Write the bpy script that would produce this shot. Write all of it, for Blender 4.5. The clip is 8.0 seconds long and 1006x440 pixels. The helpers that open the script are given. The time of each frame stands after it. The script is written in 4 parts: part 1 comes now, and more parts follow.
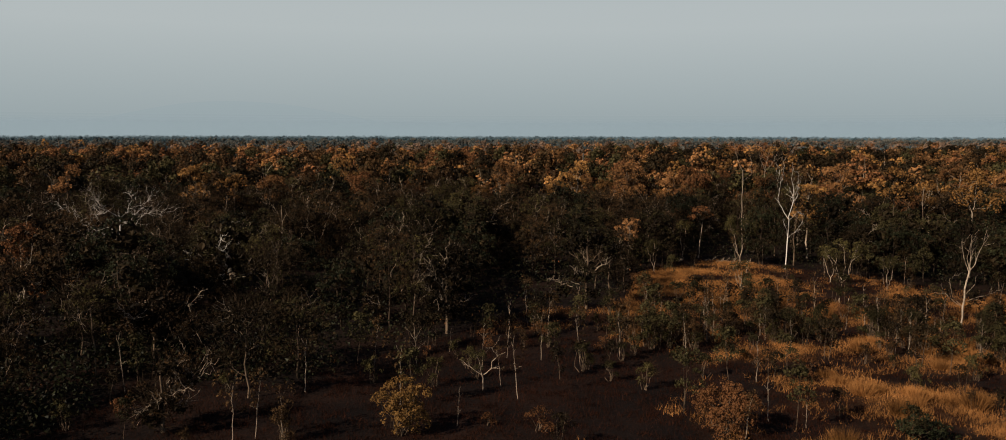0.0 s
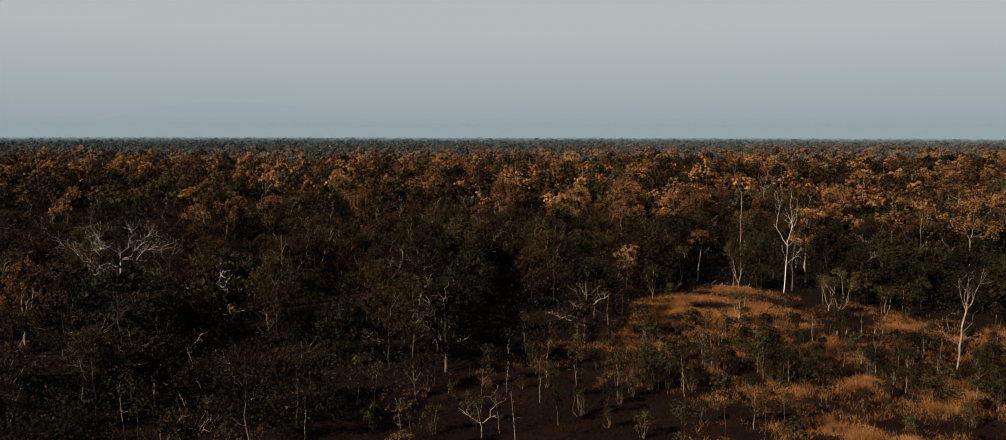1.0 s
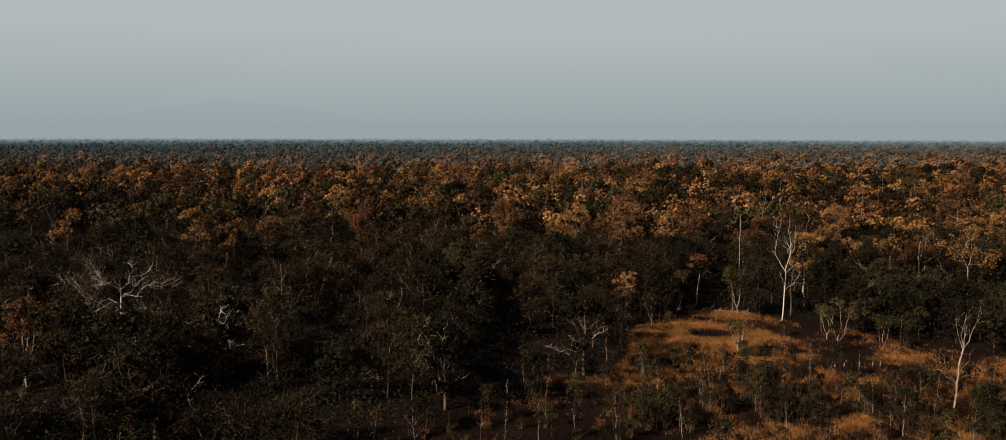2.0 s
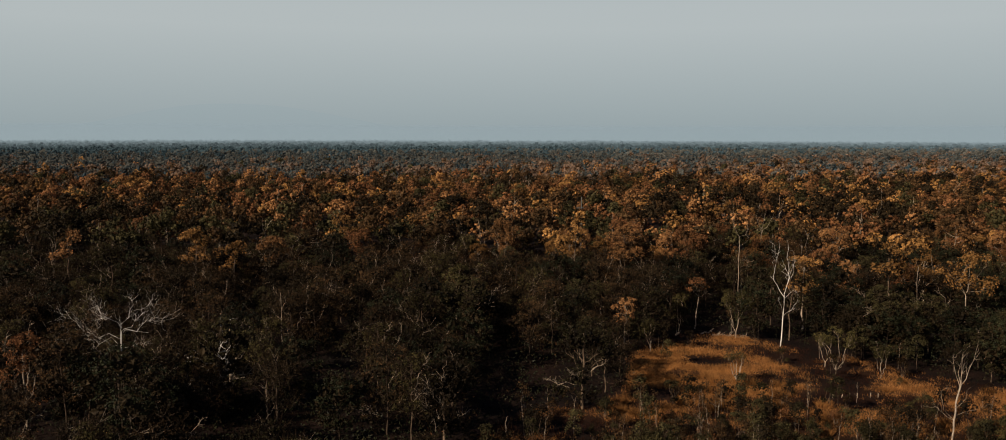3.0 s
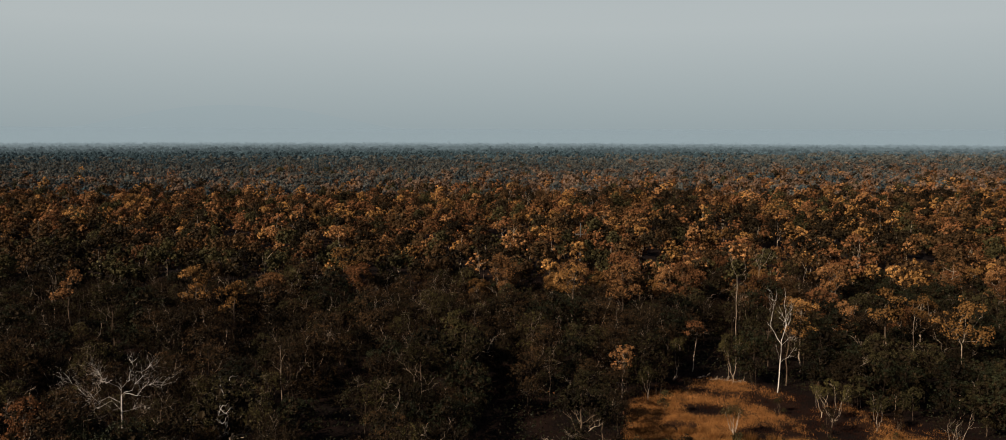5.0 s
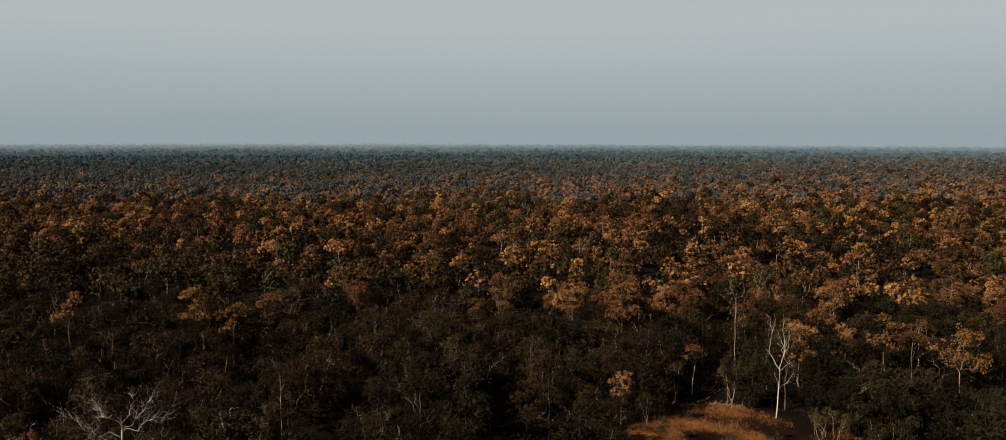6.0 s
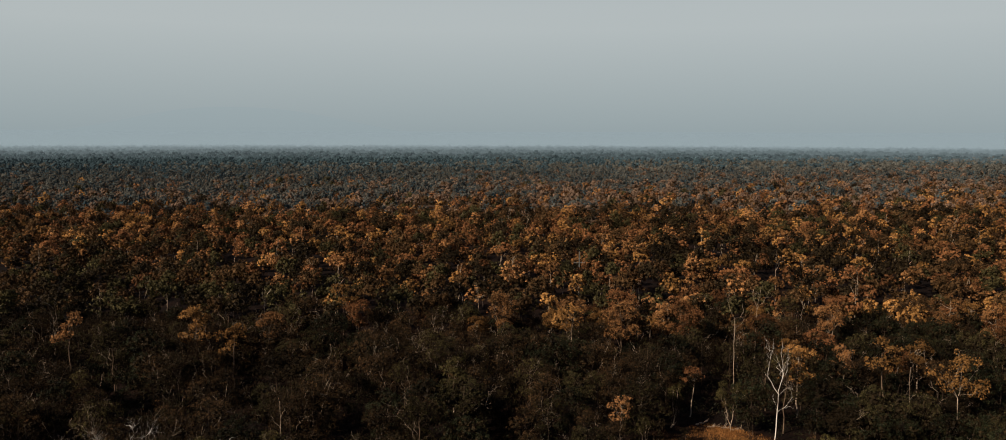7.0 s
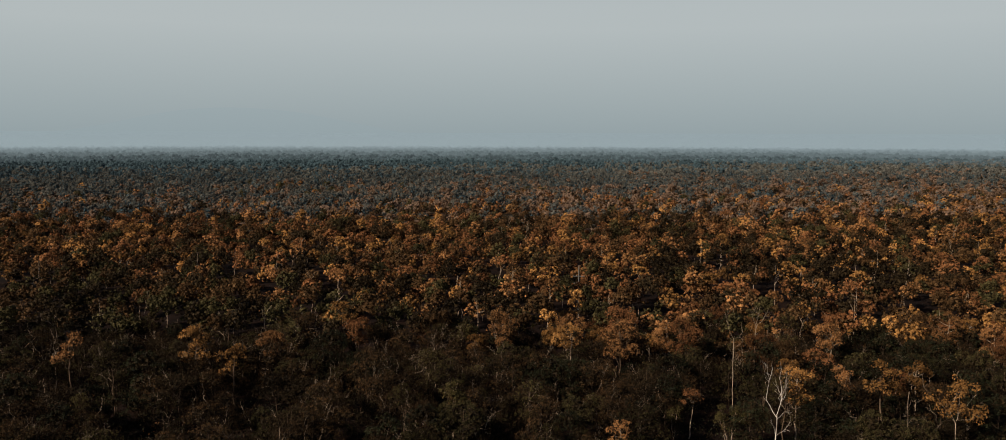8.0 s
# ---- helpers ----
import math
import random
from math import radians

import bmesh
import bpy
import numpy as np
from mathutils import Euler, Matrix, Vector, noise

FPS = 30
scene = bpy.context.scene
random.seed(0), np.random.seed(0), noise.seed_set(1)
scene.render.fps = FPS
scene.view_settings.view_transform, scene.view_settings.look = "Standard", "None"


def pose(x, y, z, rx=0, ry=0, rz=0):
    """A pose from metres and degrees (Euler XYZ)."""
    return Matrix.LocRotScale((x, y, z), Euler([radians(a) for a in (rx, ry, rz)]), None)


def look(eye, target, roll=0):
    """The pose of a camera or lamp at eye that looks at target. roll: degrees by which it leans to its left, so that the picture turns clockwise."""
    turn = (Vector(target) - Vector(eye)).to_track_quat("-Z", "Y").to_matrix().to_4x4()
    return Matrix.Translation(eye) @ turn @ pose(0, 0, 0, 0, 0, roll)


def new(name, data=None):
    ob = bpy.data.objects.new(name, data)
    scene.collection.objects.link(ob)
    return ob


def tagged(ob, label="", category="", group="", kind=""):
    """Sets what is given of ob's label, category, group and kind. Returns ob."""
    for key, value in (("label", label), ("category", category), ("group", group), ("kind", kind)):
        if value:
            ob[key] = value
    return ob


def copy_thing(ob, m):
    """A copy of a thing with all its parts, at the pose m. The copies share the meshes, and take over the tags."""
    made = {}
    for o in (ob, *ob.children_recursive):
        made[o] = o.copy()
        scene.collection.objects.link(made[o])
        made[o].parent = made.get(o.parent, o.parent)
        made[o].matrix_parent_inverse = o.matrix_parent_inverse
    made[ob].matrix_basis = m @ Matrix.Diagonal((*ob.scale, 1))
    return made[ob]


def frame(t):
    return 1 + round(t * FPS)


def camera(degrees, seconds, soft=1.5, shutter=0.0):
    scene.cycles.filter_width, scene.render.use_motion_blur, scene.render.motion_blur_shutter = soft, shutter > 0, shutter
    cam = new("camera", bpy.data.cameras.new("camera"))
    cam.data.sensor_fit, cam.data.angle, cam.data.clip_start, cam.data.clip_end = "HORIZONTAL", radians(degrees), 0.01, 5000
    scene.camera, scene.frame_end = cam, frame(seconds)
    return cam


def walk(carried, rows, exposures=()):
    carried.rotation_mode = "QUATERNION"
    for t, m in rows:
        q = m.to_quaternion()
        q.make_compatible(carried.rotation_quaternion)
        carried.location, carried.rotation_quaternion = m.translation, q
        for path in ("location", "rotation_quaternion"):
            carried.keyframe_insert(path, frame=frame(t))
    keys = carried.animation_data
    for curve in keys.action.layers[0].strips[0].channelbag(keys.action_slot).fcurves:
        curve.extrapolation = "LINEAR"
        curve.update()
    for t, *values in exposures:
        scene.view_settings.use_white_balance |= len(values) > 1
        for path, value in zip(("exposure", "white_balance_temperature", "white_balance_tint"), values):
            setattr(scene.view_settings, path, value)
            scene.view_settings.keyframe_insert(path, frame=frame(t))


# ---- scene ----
cam = camera(61.6, 8.0, 0.95)
PATH = [
    (0, (-0.160, 0.070, 22.328), (-0.159, 2.060, 22.128), 0.13),
    (0.5, (-0.102, 0.101, 24.511), (-0.101, 2.091, 24.311), 0.13),
    (1, (-0.043, 0.132, 26.729), (-0.042, 2.122, 26.529), 0.14),
    (1.5, (0.016, 0.163, 28.888), (0.017, 2.153, 28.688), 0.14),
    (3, (0.191, 0.256, 35.498), (0.192, 2.246, 35.298), 0.15),
    (3.5, (0.250, 0.287, 37.37), (0.251, 2.277, 37.170), 0.16),
    (4, (0.308, 0.318, 39.458), (0.309, 2.308, 39.258), 0.16),
    (4.5, (0.367, 0.349, 41.38), (0.368, 2.339, 41.180), 0.17),
    (6, (0.542, 0.442, 47.963), (0.543, 2.432, 47.763), 0.18),
    (6.5, (0.601, 0.473, 49.951), (0.602, 2.463, 49.751), 0.18),
    (7, (0.659, 0.504, 52.134), (0.660, 2.494, 51.934), 0.19),
    (7.5, (0.718, 0.535, 54.293), (0.719, 2.525, 54.093), 0.19),
    (8, (0.776, 0.566, 56.277), (0.777, 2.556, 56.077), 0.19),
]
walk(cam, [(t, look(eye, target, roll)) for t, eye, target, roll in PATH])

# ---- sky and sun ----
SUN_ELEVATION, SUN_FROM = 31.0, (-0.82, -0.57)      # a low sun on the left, a little behind the camera
world = bpy.data.worlds.new("hazy_sky")
scene.world = world
world.use_nodes = True
wn, wl = world.node_tree.nodes, world.node_tree.links
wn.clear()
sky = wn.new("ShaderNodeTexSky")
sky.sky_type = "NISHITA"
sky.sun_disc = False
sky.sun_elevation = radians(SUN_ELEVATION)
sky.sun_rotation = math.atan2(SUN_FROM[0], SUN_FROM[1])
sky.air_density, sky.dust_density, sky.ozone_density = 1.0, 4.0, 2.0
haze, rise = wn.new("ShaderNodeMixRGB"), wn.new("ShaderNodeMapRange")    # pale haze near the horizon, clearer overhead
haze.inputs[1].default_value, haze.inputs[2].default_value = (2.74, 3.30, 3.48, 1), (4.08, 4.47, 4.50, 1)
rise.inputs["From Min"].default_value, rise.inputs["From Max"].default_value = 0.0, 0.12
where, height = wn.new("ShaderNodeTexCoord"), wn.new("ShaderNodeSeparateXYZ")
thin = wn.new("ShaderNodeMapRange")
thin.interpolation_type = "SMOOTHSTEP"
thin.inputs["From Min"].default_value, thin.inputs["From Max"].default_value = 0.14, 0.32
thin.inputs["To Min"].default_value, thin.inputs["To Max"].default_value = 0.88, 0.0
clear = wn.new("ShaderNodeMixRGB")
clear.blend_type = "MULTIPLY"
clear.inputs[0].default_value = 1.0
clear.inputs[2].default_value = (0.23, 0.27, 0.34, 1)
blend = wn.new("ShaderNodeMixRGB")
back = wn.new("ShaderNodeBackground")
back.inputs[1].default_value = 0.10
wout = wn.new("ShaderNodeOutputWorld")
wl.new(where.outputs["Generated"], height.inputs[0])
wl.new(height.outputs["Z"], thin.inputs["Value"])
wl.new(thin.outputs[0], blend.inputs[0])
wl.new(sky.outputs[0], clear.inputs[1])
wl.new(clear.outputs[0], blend.inputs[1])
wl.new(height.outputs["Z"], rise.inputs["Value"])
wl.new(rise.outputs[0], haze.inputs[0])
wl.new(haze.outputs[0], blend.inputs[2])
wl.new(blend.outputs[0], back.inputs[0])
wl.new(back.outputs[0], wout.inputs[0])

sun_data = bpy.data.lights.new("sun", "SUN")
sun_data.energy, sun_data.angle, sun_data.color = 5.0, radians(0.6), (1.0, 0.83, 0.65)
sun = new("sun", sun_data)
_flat = Vector((SUN_FROM[0], SUN_FROM[1], 0)).normalized() * math.cos(radians(SUN_ELEVATION))
sun.matrix_world = look((_flat.x * 900, _flat.y * 900, 900 * math.sin(radians(SUN_ELEVATION))), (0, 0, 0))
scene.view_settings.exposure = 0.3


# ---- materials ----
def shader(name, rough=0.8, spec=0.2):
    mat = bpy.data.materials.new(name)
    mat.use_nodes = True
    n, l = mat.node_tree.nodes, mat.node_tree.links
    p = n["Principled BSDF"]
    p.inputs["Roughness"].default_value = rough
    p.inputs["Specular IOR Level"].default_value = spec
    return mat, n, l, p


def ramp_of(n, stops):
    r = n.new("ShaderNodeValToRGB")
    while len(r.color_ramp.elements) < len(stops):
        r.color_ramp.elements.new(0.5)
    for e, (at, c) in zip(r.color_ramp.elements, stops):
        e.position, e.color = at, (*c, 1)
    return r


def leaf_material(name, dark, mid, bright, rough=0.65, through_light=0.08, tone=0.28):
    """Foliage: each leaf its own tone, each tree its own shade, patches a few metres wide."""
    mat, n, l, p = shader(name, rough, 0.06)
    geo, info, tc = n.new("ShaderNodeNewGeometry"), n.new("ShaderNodeObjectInfo"), n.new("ShaderNodeTexCoord")
    half = lambda a, b: tuple((u + v) / 2 for u, v in zip(a, b))
    ramp = ramp_of(n, [(0.0, half(dark, mid)), (0.45, mid), (0.9, half(mid, half(mid, bright))), (1.0, half(mid, bright))])
    l.new(geo.outputs["Random Per Island"], ramp.inputs[0])
    noise_tex = n.new("ShaderNodeTexNoise")
    noise_tex.inputs["Scale"].default_value = 0.35
    noise_tex.inputs["Detail"].default_value = 3
    l.new(geo.outputs["Position"], noise_tex.inputs["Vector"])
    patch = n.new("ShaderNodeMapRange")
    patch.inputs["From Min"].default_value, patch.inputs["From Max"].default_value = 0.3, 0.7
    patch.inputs["To Min"].default_value, patch.inputs["To Max"].default_value = 1 - tone, 1 + tone
    l.new(noise_tex.outputs["Fac"], patch.inputs["Value"])
    tree_tone = n.new("ShaderNodeMapRange")
    tree_tone.inputs["To Min"].default_value, tree_tone.inputs["To Max"].default_value = 0.42, 1.36
    l.new(info.outputs["Random"], tree_tone.inputs["Value"])
    both = n.new("ShaderNodeMath")
    both.operation = "MULTIPLY"
    l.new(patch.outputs[0], both.inputs[0])
    l.new(tree_tone.outputs[0], both.inputs[1])
    own, plus, total = n.new("ShaderNodeAttribute"), n.new("ShaderNodeMath"), n.new("ShaderNodeMath")
    own.attribute_name = "tree_tone"
    plus.inputs[1].default_value = 1.0
    total.operation = "MULTIPLY"
    l.new(own.outputs["Fac"], plus.inputs[0])
    l.new(plus.outputs[0], total.inputs[0])
    l.new(both.outputs[0], total.inputs[1])
    hsv = n.new("ShaderNodeHueSaturation")
    l.new(ramp.outputs[0], hsv.inputs["Color"])
    l.new(total.outputs[0], hsv.inputs["Value"])
    l.new(hsv.outputs[0], p.inputs["Base Color"])
    if through_light:
        tr, mix = n.new("ShaderNodeBsdfTranslucent"), n.new("ShaderNodeMixShader")
        mix.inputs[0].default_value = through_light
        l.new(hsv.outputs[0], tr.inputs[0])
        l.new(p.outputs[0], mix.inputs[1])
        l.new(tr.outputs[0], mix.inputs[2])
        l.new(mix.outputs[0], n["Material Output"].inputs[0])
    return mat


def bark_material(name, dark, pale, share):
    """Bark: pale skin with darker flakes and upright streaks."""
    mat, n, l, p = shader(name, 0.85, 0.05)
    geo, info = n.new("ShaderNodeNewGeometry"), n.new("ShaderNodeObjectInfo")
    stretch = n.new("ShaderNodeVectorMath")
    stretch.operation = "MULTIPLY"
    stretch.inputs[1].default_value = (1, 1, 0.25)
    l.new(geo.outputs["Position"], stretch.inputs[0])
    a, b = n.new("ShaderNodeTexNoise"), n.new("ShaderNodeTexNoise")
    a.inputs["Scale"].default_value, a.inputs["Detail"].default_value = 2.2, 4
    b.inputs["Scale"].default_value, b.inputs["Detail"].default_value = 14, 3
    l.new(stretch.outputs[0], a.inputs["Vector"])
    l.new(stretch.outputs[0], b.inputs["Vector"])
    add = n.new("ShaderNodeMath")
    add.operation = "MULTIPLY_ADD"
    add.inputs[1].default_value = 0.35
    l.new(b.outputs["Fac"], add.inputs[0])
    l.new(a.outputs["Fac"], add.inputs[2])
    ramp = ramp_of(n, [(share, dark), (share + 0.22, pale)])
    l.new(add.outputs[0], ramp.inputs[0])
    l.new(ramp.outputs[0], p.inputs["Base Color"])
    bump = n.new("ShaderNodeBump")
    bump.inputs["Strength"].default_value, bump.inputs["Distance"].default_value = 0.6, 0.03
    l.new(add.outputs[0], bump.inputs["Height"])
    l.new(bump.outputs[0], p.inputs["Normal"])
    return mat


LEAF_DRY = leaf_material("leaf_dry_orange", (0.0829, 0.0387, 0.0136), (0.1747, 0.0839, 0.0318), (0.3041, 0.1580, 0.0645))
LEAF_RUSSET = leaf_material("leaf_russet", (0.0608, 0.0263, 0.0096), (0.1272, 0.0548, 0.0217), (0.2267, 0.1054, 0.0454))
LEAF_OCHRE = leaf_material("leaf_ochre", (0.0951, 0.0451, 0.0133), (0.2079, 0.1043, 0.0323), (0.3594, 0.1935, 0.0685))
LEAF_BUSH = leaf_material("leaf_dull_ochre", (0.034, 0.018, 0.0055), (0.100, 0.053, 0.016), (0.21, 0.117, 0.038))
LEAF_STRAW = leaf_material("leaf_straw_yellow", (0.050, 0.040, 0.014), (0.125, 0.096, 0.036), (0.25, 0.20, 0.085))
LEAF_YELLOW = leaf_material("leaf_olive_yellow", (0.016, 0.0135, 0.0045), (0.050, 0.041, 0.0145), (0.125, 0.101, 0.038))
LEAF_OLIVE = leaf_material("leaf_olive", (0.009, 0.0078, 0.0032), (0.029, 0.0245, 0.0098), (0.088, 0.072, 0.029))
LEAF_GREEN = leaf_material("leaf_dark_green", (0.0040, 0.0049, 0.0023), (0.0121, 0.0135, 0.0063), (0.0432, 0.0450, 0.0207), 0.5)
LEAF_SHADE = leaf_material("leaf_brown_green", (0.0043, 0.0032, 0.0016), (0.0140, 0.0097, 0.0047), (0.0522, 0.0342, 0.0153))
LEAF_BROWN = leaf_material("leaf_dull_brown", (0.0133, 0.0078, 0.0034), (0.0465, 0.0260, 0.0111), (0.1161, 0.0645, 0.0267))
# the next four have distance haze painted into the leaf colour, cooler step by step
LEAF_HAZED_BROWN = leaf_material("leaf_hazed_brown", (0.0606, 0.0405, 0.0282), (0.1097, 0.0726, 0.0506), (0.1756, 0.1174, 0.0828), 0.9, 0.15, 0.25)
LEAF_HAZED_GREY = leaf_material("leaf_hazed_grey", (0.034, 0.034, 0.029), (0.056, 0.056, 0.049), (0.082, 0.083, 0.074), 0.9, 0.1, 0.2)
LEAF_HAZED_SLATE = leaf_material("leaf_hazed_slate", (0.023, 0.039, 0.047), (0.029, 0.048, 0.057), (0.036, 0.058, 0.068), 0.9, 0.1, 0.2)
LEAF_HAZED_BLUE = leaf_material("leaf_hazed_blue", (0.043, 0.070, 0.084), (0.049, 0.079, 0.094), (0.055, 0.088, 0.105), 0.95, 0.1, 0.15)
TWIG = leaf_material("dry_twig", (0.003, 0.002, 0.0012), (0.018, 0.011, 0.0055), (0.080, 0.050, 0.028), 0.9, 0.0)
TWIG_PALE = leaf_material("pale_twig", (0.035, 0.025, 0.018), (0.110, 0.080, 0.058), (0.28, 0.22, 0.17), 0.85, 0.0)
BARK_PALE = bark_material("pale_bark", (0.070, 0.050, 0.035), (0.37, 0.29, 0.215), 0.50)
BARK_WHITE = bark_material("white_bark", (0.13, 0.105, 0.085), (0.66, 0.60, 0.53), 0.47)
BARK_MID = bark_material("brown_bark", (0.025, 0.017, 0.011), (0.13, 0.092, 0.062), 0.52)
BARK_DARK = bark_material("dark_bark", (0.010, 0.007, 0.005), (0.055, 0.038, 0.026), 0.52)
GRASS_GOLD = leaf_material("grass_gold", (0.1147, 0.0513, 0.0158), (0.2475, 0.1125, 0.0357), (0.4226, 0.2125, 0.0752), 0.8, 0.3, 0.4)
GRASS_RED = leaf_material("grass_red_brown", (0.0076, 0.0027, 0.0017), (0.0218, 0.0073, 0.0038), (0.0551, 0.0183, 0.0084), 0.9, 0.15, 0.4)


# ---- mesh tools ----
class Soup:
    """Triangles gathered for one mesh, each with the number of its material."""

    def __init__(self):
        self.v, self.t, self.m, self.n = [], [], [], 0

    def add(self, v, t, m=0):
        self.v.append(np.asarray(v, float).reshape(-1, 3))
        self.t.append(np.asarray(t, int).reshape(-1, 3) + self.n)
        self.m.append(np.full(len(self.t[-1]), m) if np.isscalar(m) else np.asarray(m))
        self.n += len(self.v[-1])

    def mesh(self, name, materials, smooth=False):
        v, t, m = np.concatenate(self.v), np.concatenate(self.t), np.concatenate(self.m)
        me = bpy.data.meshes.new(name)
        me.vertices.add(len(v))
        me.vertices.foreach_set("co", v.astype(np.float32).ravel())
        me.loops.add(len(t) * 3)
        me.loops.foreach_set("vertex_index", t.astype(np.int32).ravel())
        me.polygons.add(len(t))
        me.polygons.foreach_set("loop_start", np.arange(0, len(t) * 3, 3, dtype=np.int32))
        me.polygons.foreach_set("loop_total", np.full(len(t), 3, dtype=np.int32))
        for mat in materials:
            me.materials.append(mat)
        me.polygons.foreach_set("material_index", m.astype(np.int32))
        me.polygons.foreach_set("use_smooth", np.full(len(t), smooth))
        me.update(calc_edges=True)
        return me


def part(name, me, parent, label=""):
    ob = new(name, me)
    ob.parent = parent
    if label:
        tagged(ob, label)
    return ob


def unit(a):
    return a / np.maximum(np.linalg.norm(a, axis=-1, keepdims=True), 1e-9)


def tube(soup, pts, radii, sides=5, m=0):
    """A tapering limb along a line of points."""
    pts, radii = np.asarray(pts, float), np.asarray(radii, float)
    d = unit(np.gradient(pts, axis=0))
    a = unit(np.cross(d, np.array([0.31, 0.92, 0.23])))
    b = np.cross(d, a)
    ang = np.linspace(0, 2 * np.pi, sides, endpoint=False)
    ring = pts[:, None] + radii[:, None, None] * (np.cos(ang)[None, :, None] * a[:, None] + np.sin(ang)[None, :, None] * b[:, None])
    k = len(pts)
    i, j = np.meshgrid(np.arange(k - 1), np.arange(sides), indexing="ij")
    p, q = i * sides + j, i * sides + (j + 1) % sides
    tri = np.stack([np.stack([p, q, q + sides], -1), np.stack([p, q + sides, p + sides], -1)], 2)
    soup.add(ring.reshape(-1, 3), tri.reshape(-1, 3), m)


def bent(rng, a, b, steps, wobble, lift=0.0):
    """A crooked line from a to b; lift bows it upward."""
    a, b = np.asarray(a, float), np.asarray(b, float)
    s = np.linspace(0, 1, steps + 1)[:, None]
    line = a + (b - a) * s
    kink = rng.normal(0, wobble, (steps + 1, 3)) * np.linalg.norm(b - a)
    kink[0] = kink[-1] = 0
    line = line + kink
    line[:, 2] += lift * np.linalg.norm(b - a) * (s * (1 - s))[:, 0] * 4
    return line


def kites(soup, p, d, nrm, length, width, m=0):
    """Leaves or twigs: two folded triangles each, from p along d."""
    n = len(p)
    side = unit(np.cross(d, nrm))
    length, width = np.broadcast_to(length, n)[:, None], np.broadcast_to(width, n)[:, None]
    fold = nrm * width * 0.22
    v = np.stack([p, p + d * length * 0.45 + side * width / 2 + fold, p + d * length,
                  p + d * length * 0.45 - side * width / 2 + fold], 1)
    o = np.arange(n)[:, None] * 4
    soup.add(v.reshape(-1, 3), np.concatenate([o + [0, 1, 2], o + [0, 2, 3]]), np.tile(np.broadcast_to(m, n), 2))


def blades(soup, p, d, nrm, length, width, m=0):
    """Single triangles: grass, far sprays of leaves."""
    n = len(p)
    side = unit(np.cross(d, nrm))
    length, width = np.broadcast_to(length, n)[:, None], np.broadcast_to(width, n)[:, None]
    v = np.stack([p - side * width / 2, p + side * width / 2, p + d * length], 1)
    soup.add(v.reshape(-1, 3), np.arange(n)[:, None] * 3 + [0, 1, 2], np.broadcast_to(m, n))


def sphere_points(rng, n):
    return unit(rng.normal(size=(n, 3)))


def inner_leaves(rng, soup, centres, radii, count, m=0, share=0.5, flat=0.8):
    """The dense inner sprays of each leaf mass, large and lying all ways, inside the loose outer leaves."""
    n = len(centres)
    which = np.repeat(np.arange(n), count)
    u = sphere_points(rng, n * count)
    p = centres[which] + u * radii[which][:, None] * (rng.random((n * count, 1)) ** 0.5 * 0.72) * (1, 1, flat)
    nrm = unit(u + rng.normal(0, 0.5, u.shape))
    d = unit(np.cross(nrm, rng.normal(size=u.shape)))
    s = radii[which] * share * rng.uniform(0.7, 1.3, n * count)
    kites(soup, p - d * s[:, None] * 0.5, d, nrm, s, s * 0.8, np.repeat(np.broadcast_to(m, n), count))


# ---- trees ----
def lobes_of(rng, height, base, radius, n, flat=0.75):
    """Centres and radii of the leaf masses that make an uneven domed crown."""
    k = np.arange(n)
    ang = k * 2.4 + rng.uniform(0, 6.3) + rng.normal(0, 0.25, n)
    out = radius * np.sqrt((k + 0.4) / n) * rng.uniform(0.62, 0.86, n)
    r = radius * rng.uniform(0.27, 0.45, n)
    c = np.stack([np.cos(ang) * out, np.sin(ang) * out, np.zeros(n)], -1)
    dome = 1 - 0.62 * (out / radius) ** 2
    low = rng.random(n) < 0.38
    c[:, 2] = base + (height - base) * np.where(low, rng.uniform(0.12, 0.5, n), dome * rng.uniform(0.82, 1.0, n)) - r * flat
    c[:, 2] = np.maximum(c[:, 2], base * 0.8)
    return c, r


def wood(rng, soup, height, lobes, radii, r0, fork, sub=4, twist=0.06, lean=0.05, sides=6):
    """Trunk up into the crown, a limb rising to each leaf mass, and branches within it."""
    peak = max(fork, height * 0.84)
    top = np.array([rng.normal(0, lean) * fork, rng.normal(0, lean) * fork, peak])
    trunk = bent(rng, (0, 0, -0.3), top, 8, 0.010)
    tube(soup, trunk, r0 * np.linspace(1.2, 0.25, 9), sides)
    for c, r in zip(lobes, radii):
        out = math.hypot(c[0], c[1])
        want = min(max(c[2] - 0.75 * out, height * 0.16), peak * 0.92)
        start = trunk[int(np.argmin(np.abs(trunk[:, 2] - want)))]
        limb = bent(rng, start, c, 4, twist, -0.05)
        rl = r0 * rng.uniform(0.26, 0.42)
        tube(soup, limb, np.linspace(rl, rl * 0.3, 5), 4)
        for k in range(sub):
            s0 = limb[rng.integers(2, 5)]
            tip = c + sphere_points(rng, 1)[0] * r * (1.1, 1.1, 0.8)
            tip[2] += r * 0.3
            tube(soup, bent(rng, s0, tip, 3, twist * 1.3, 0.04), np.linspace(rl * 0.36, 0.01, 4), 3)


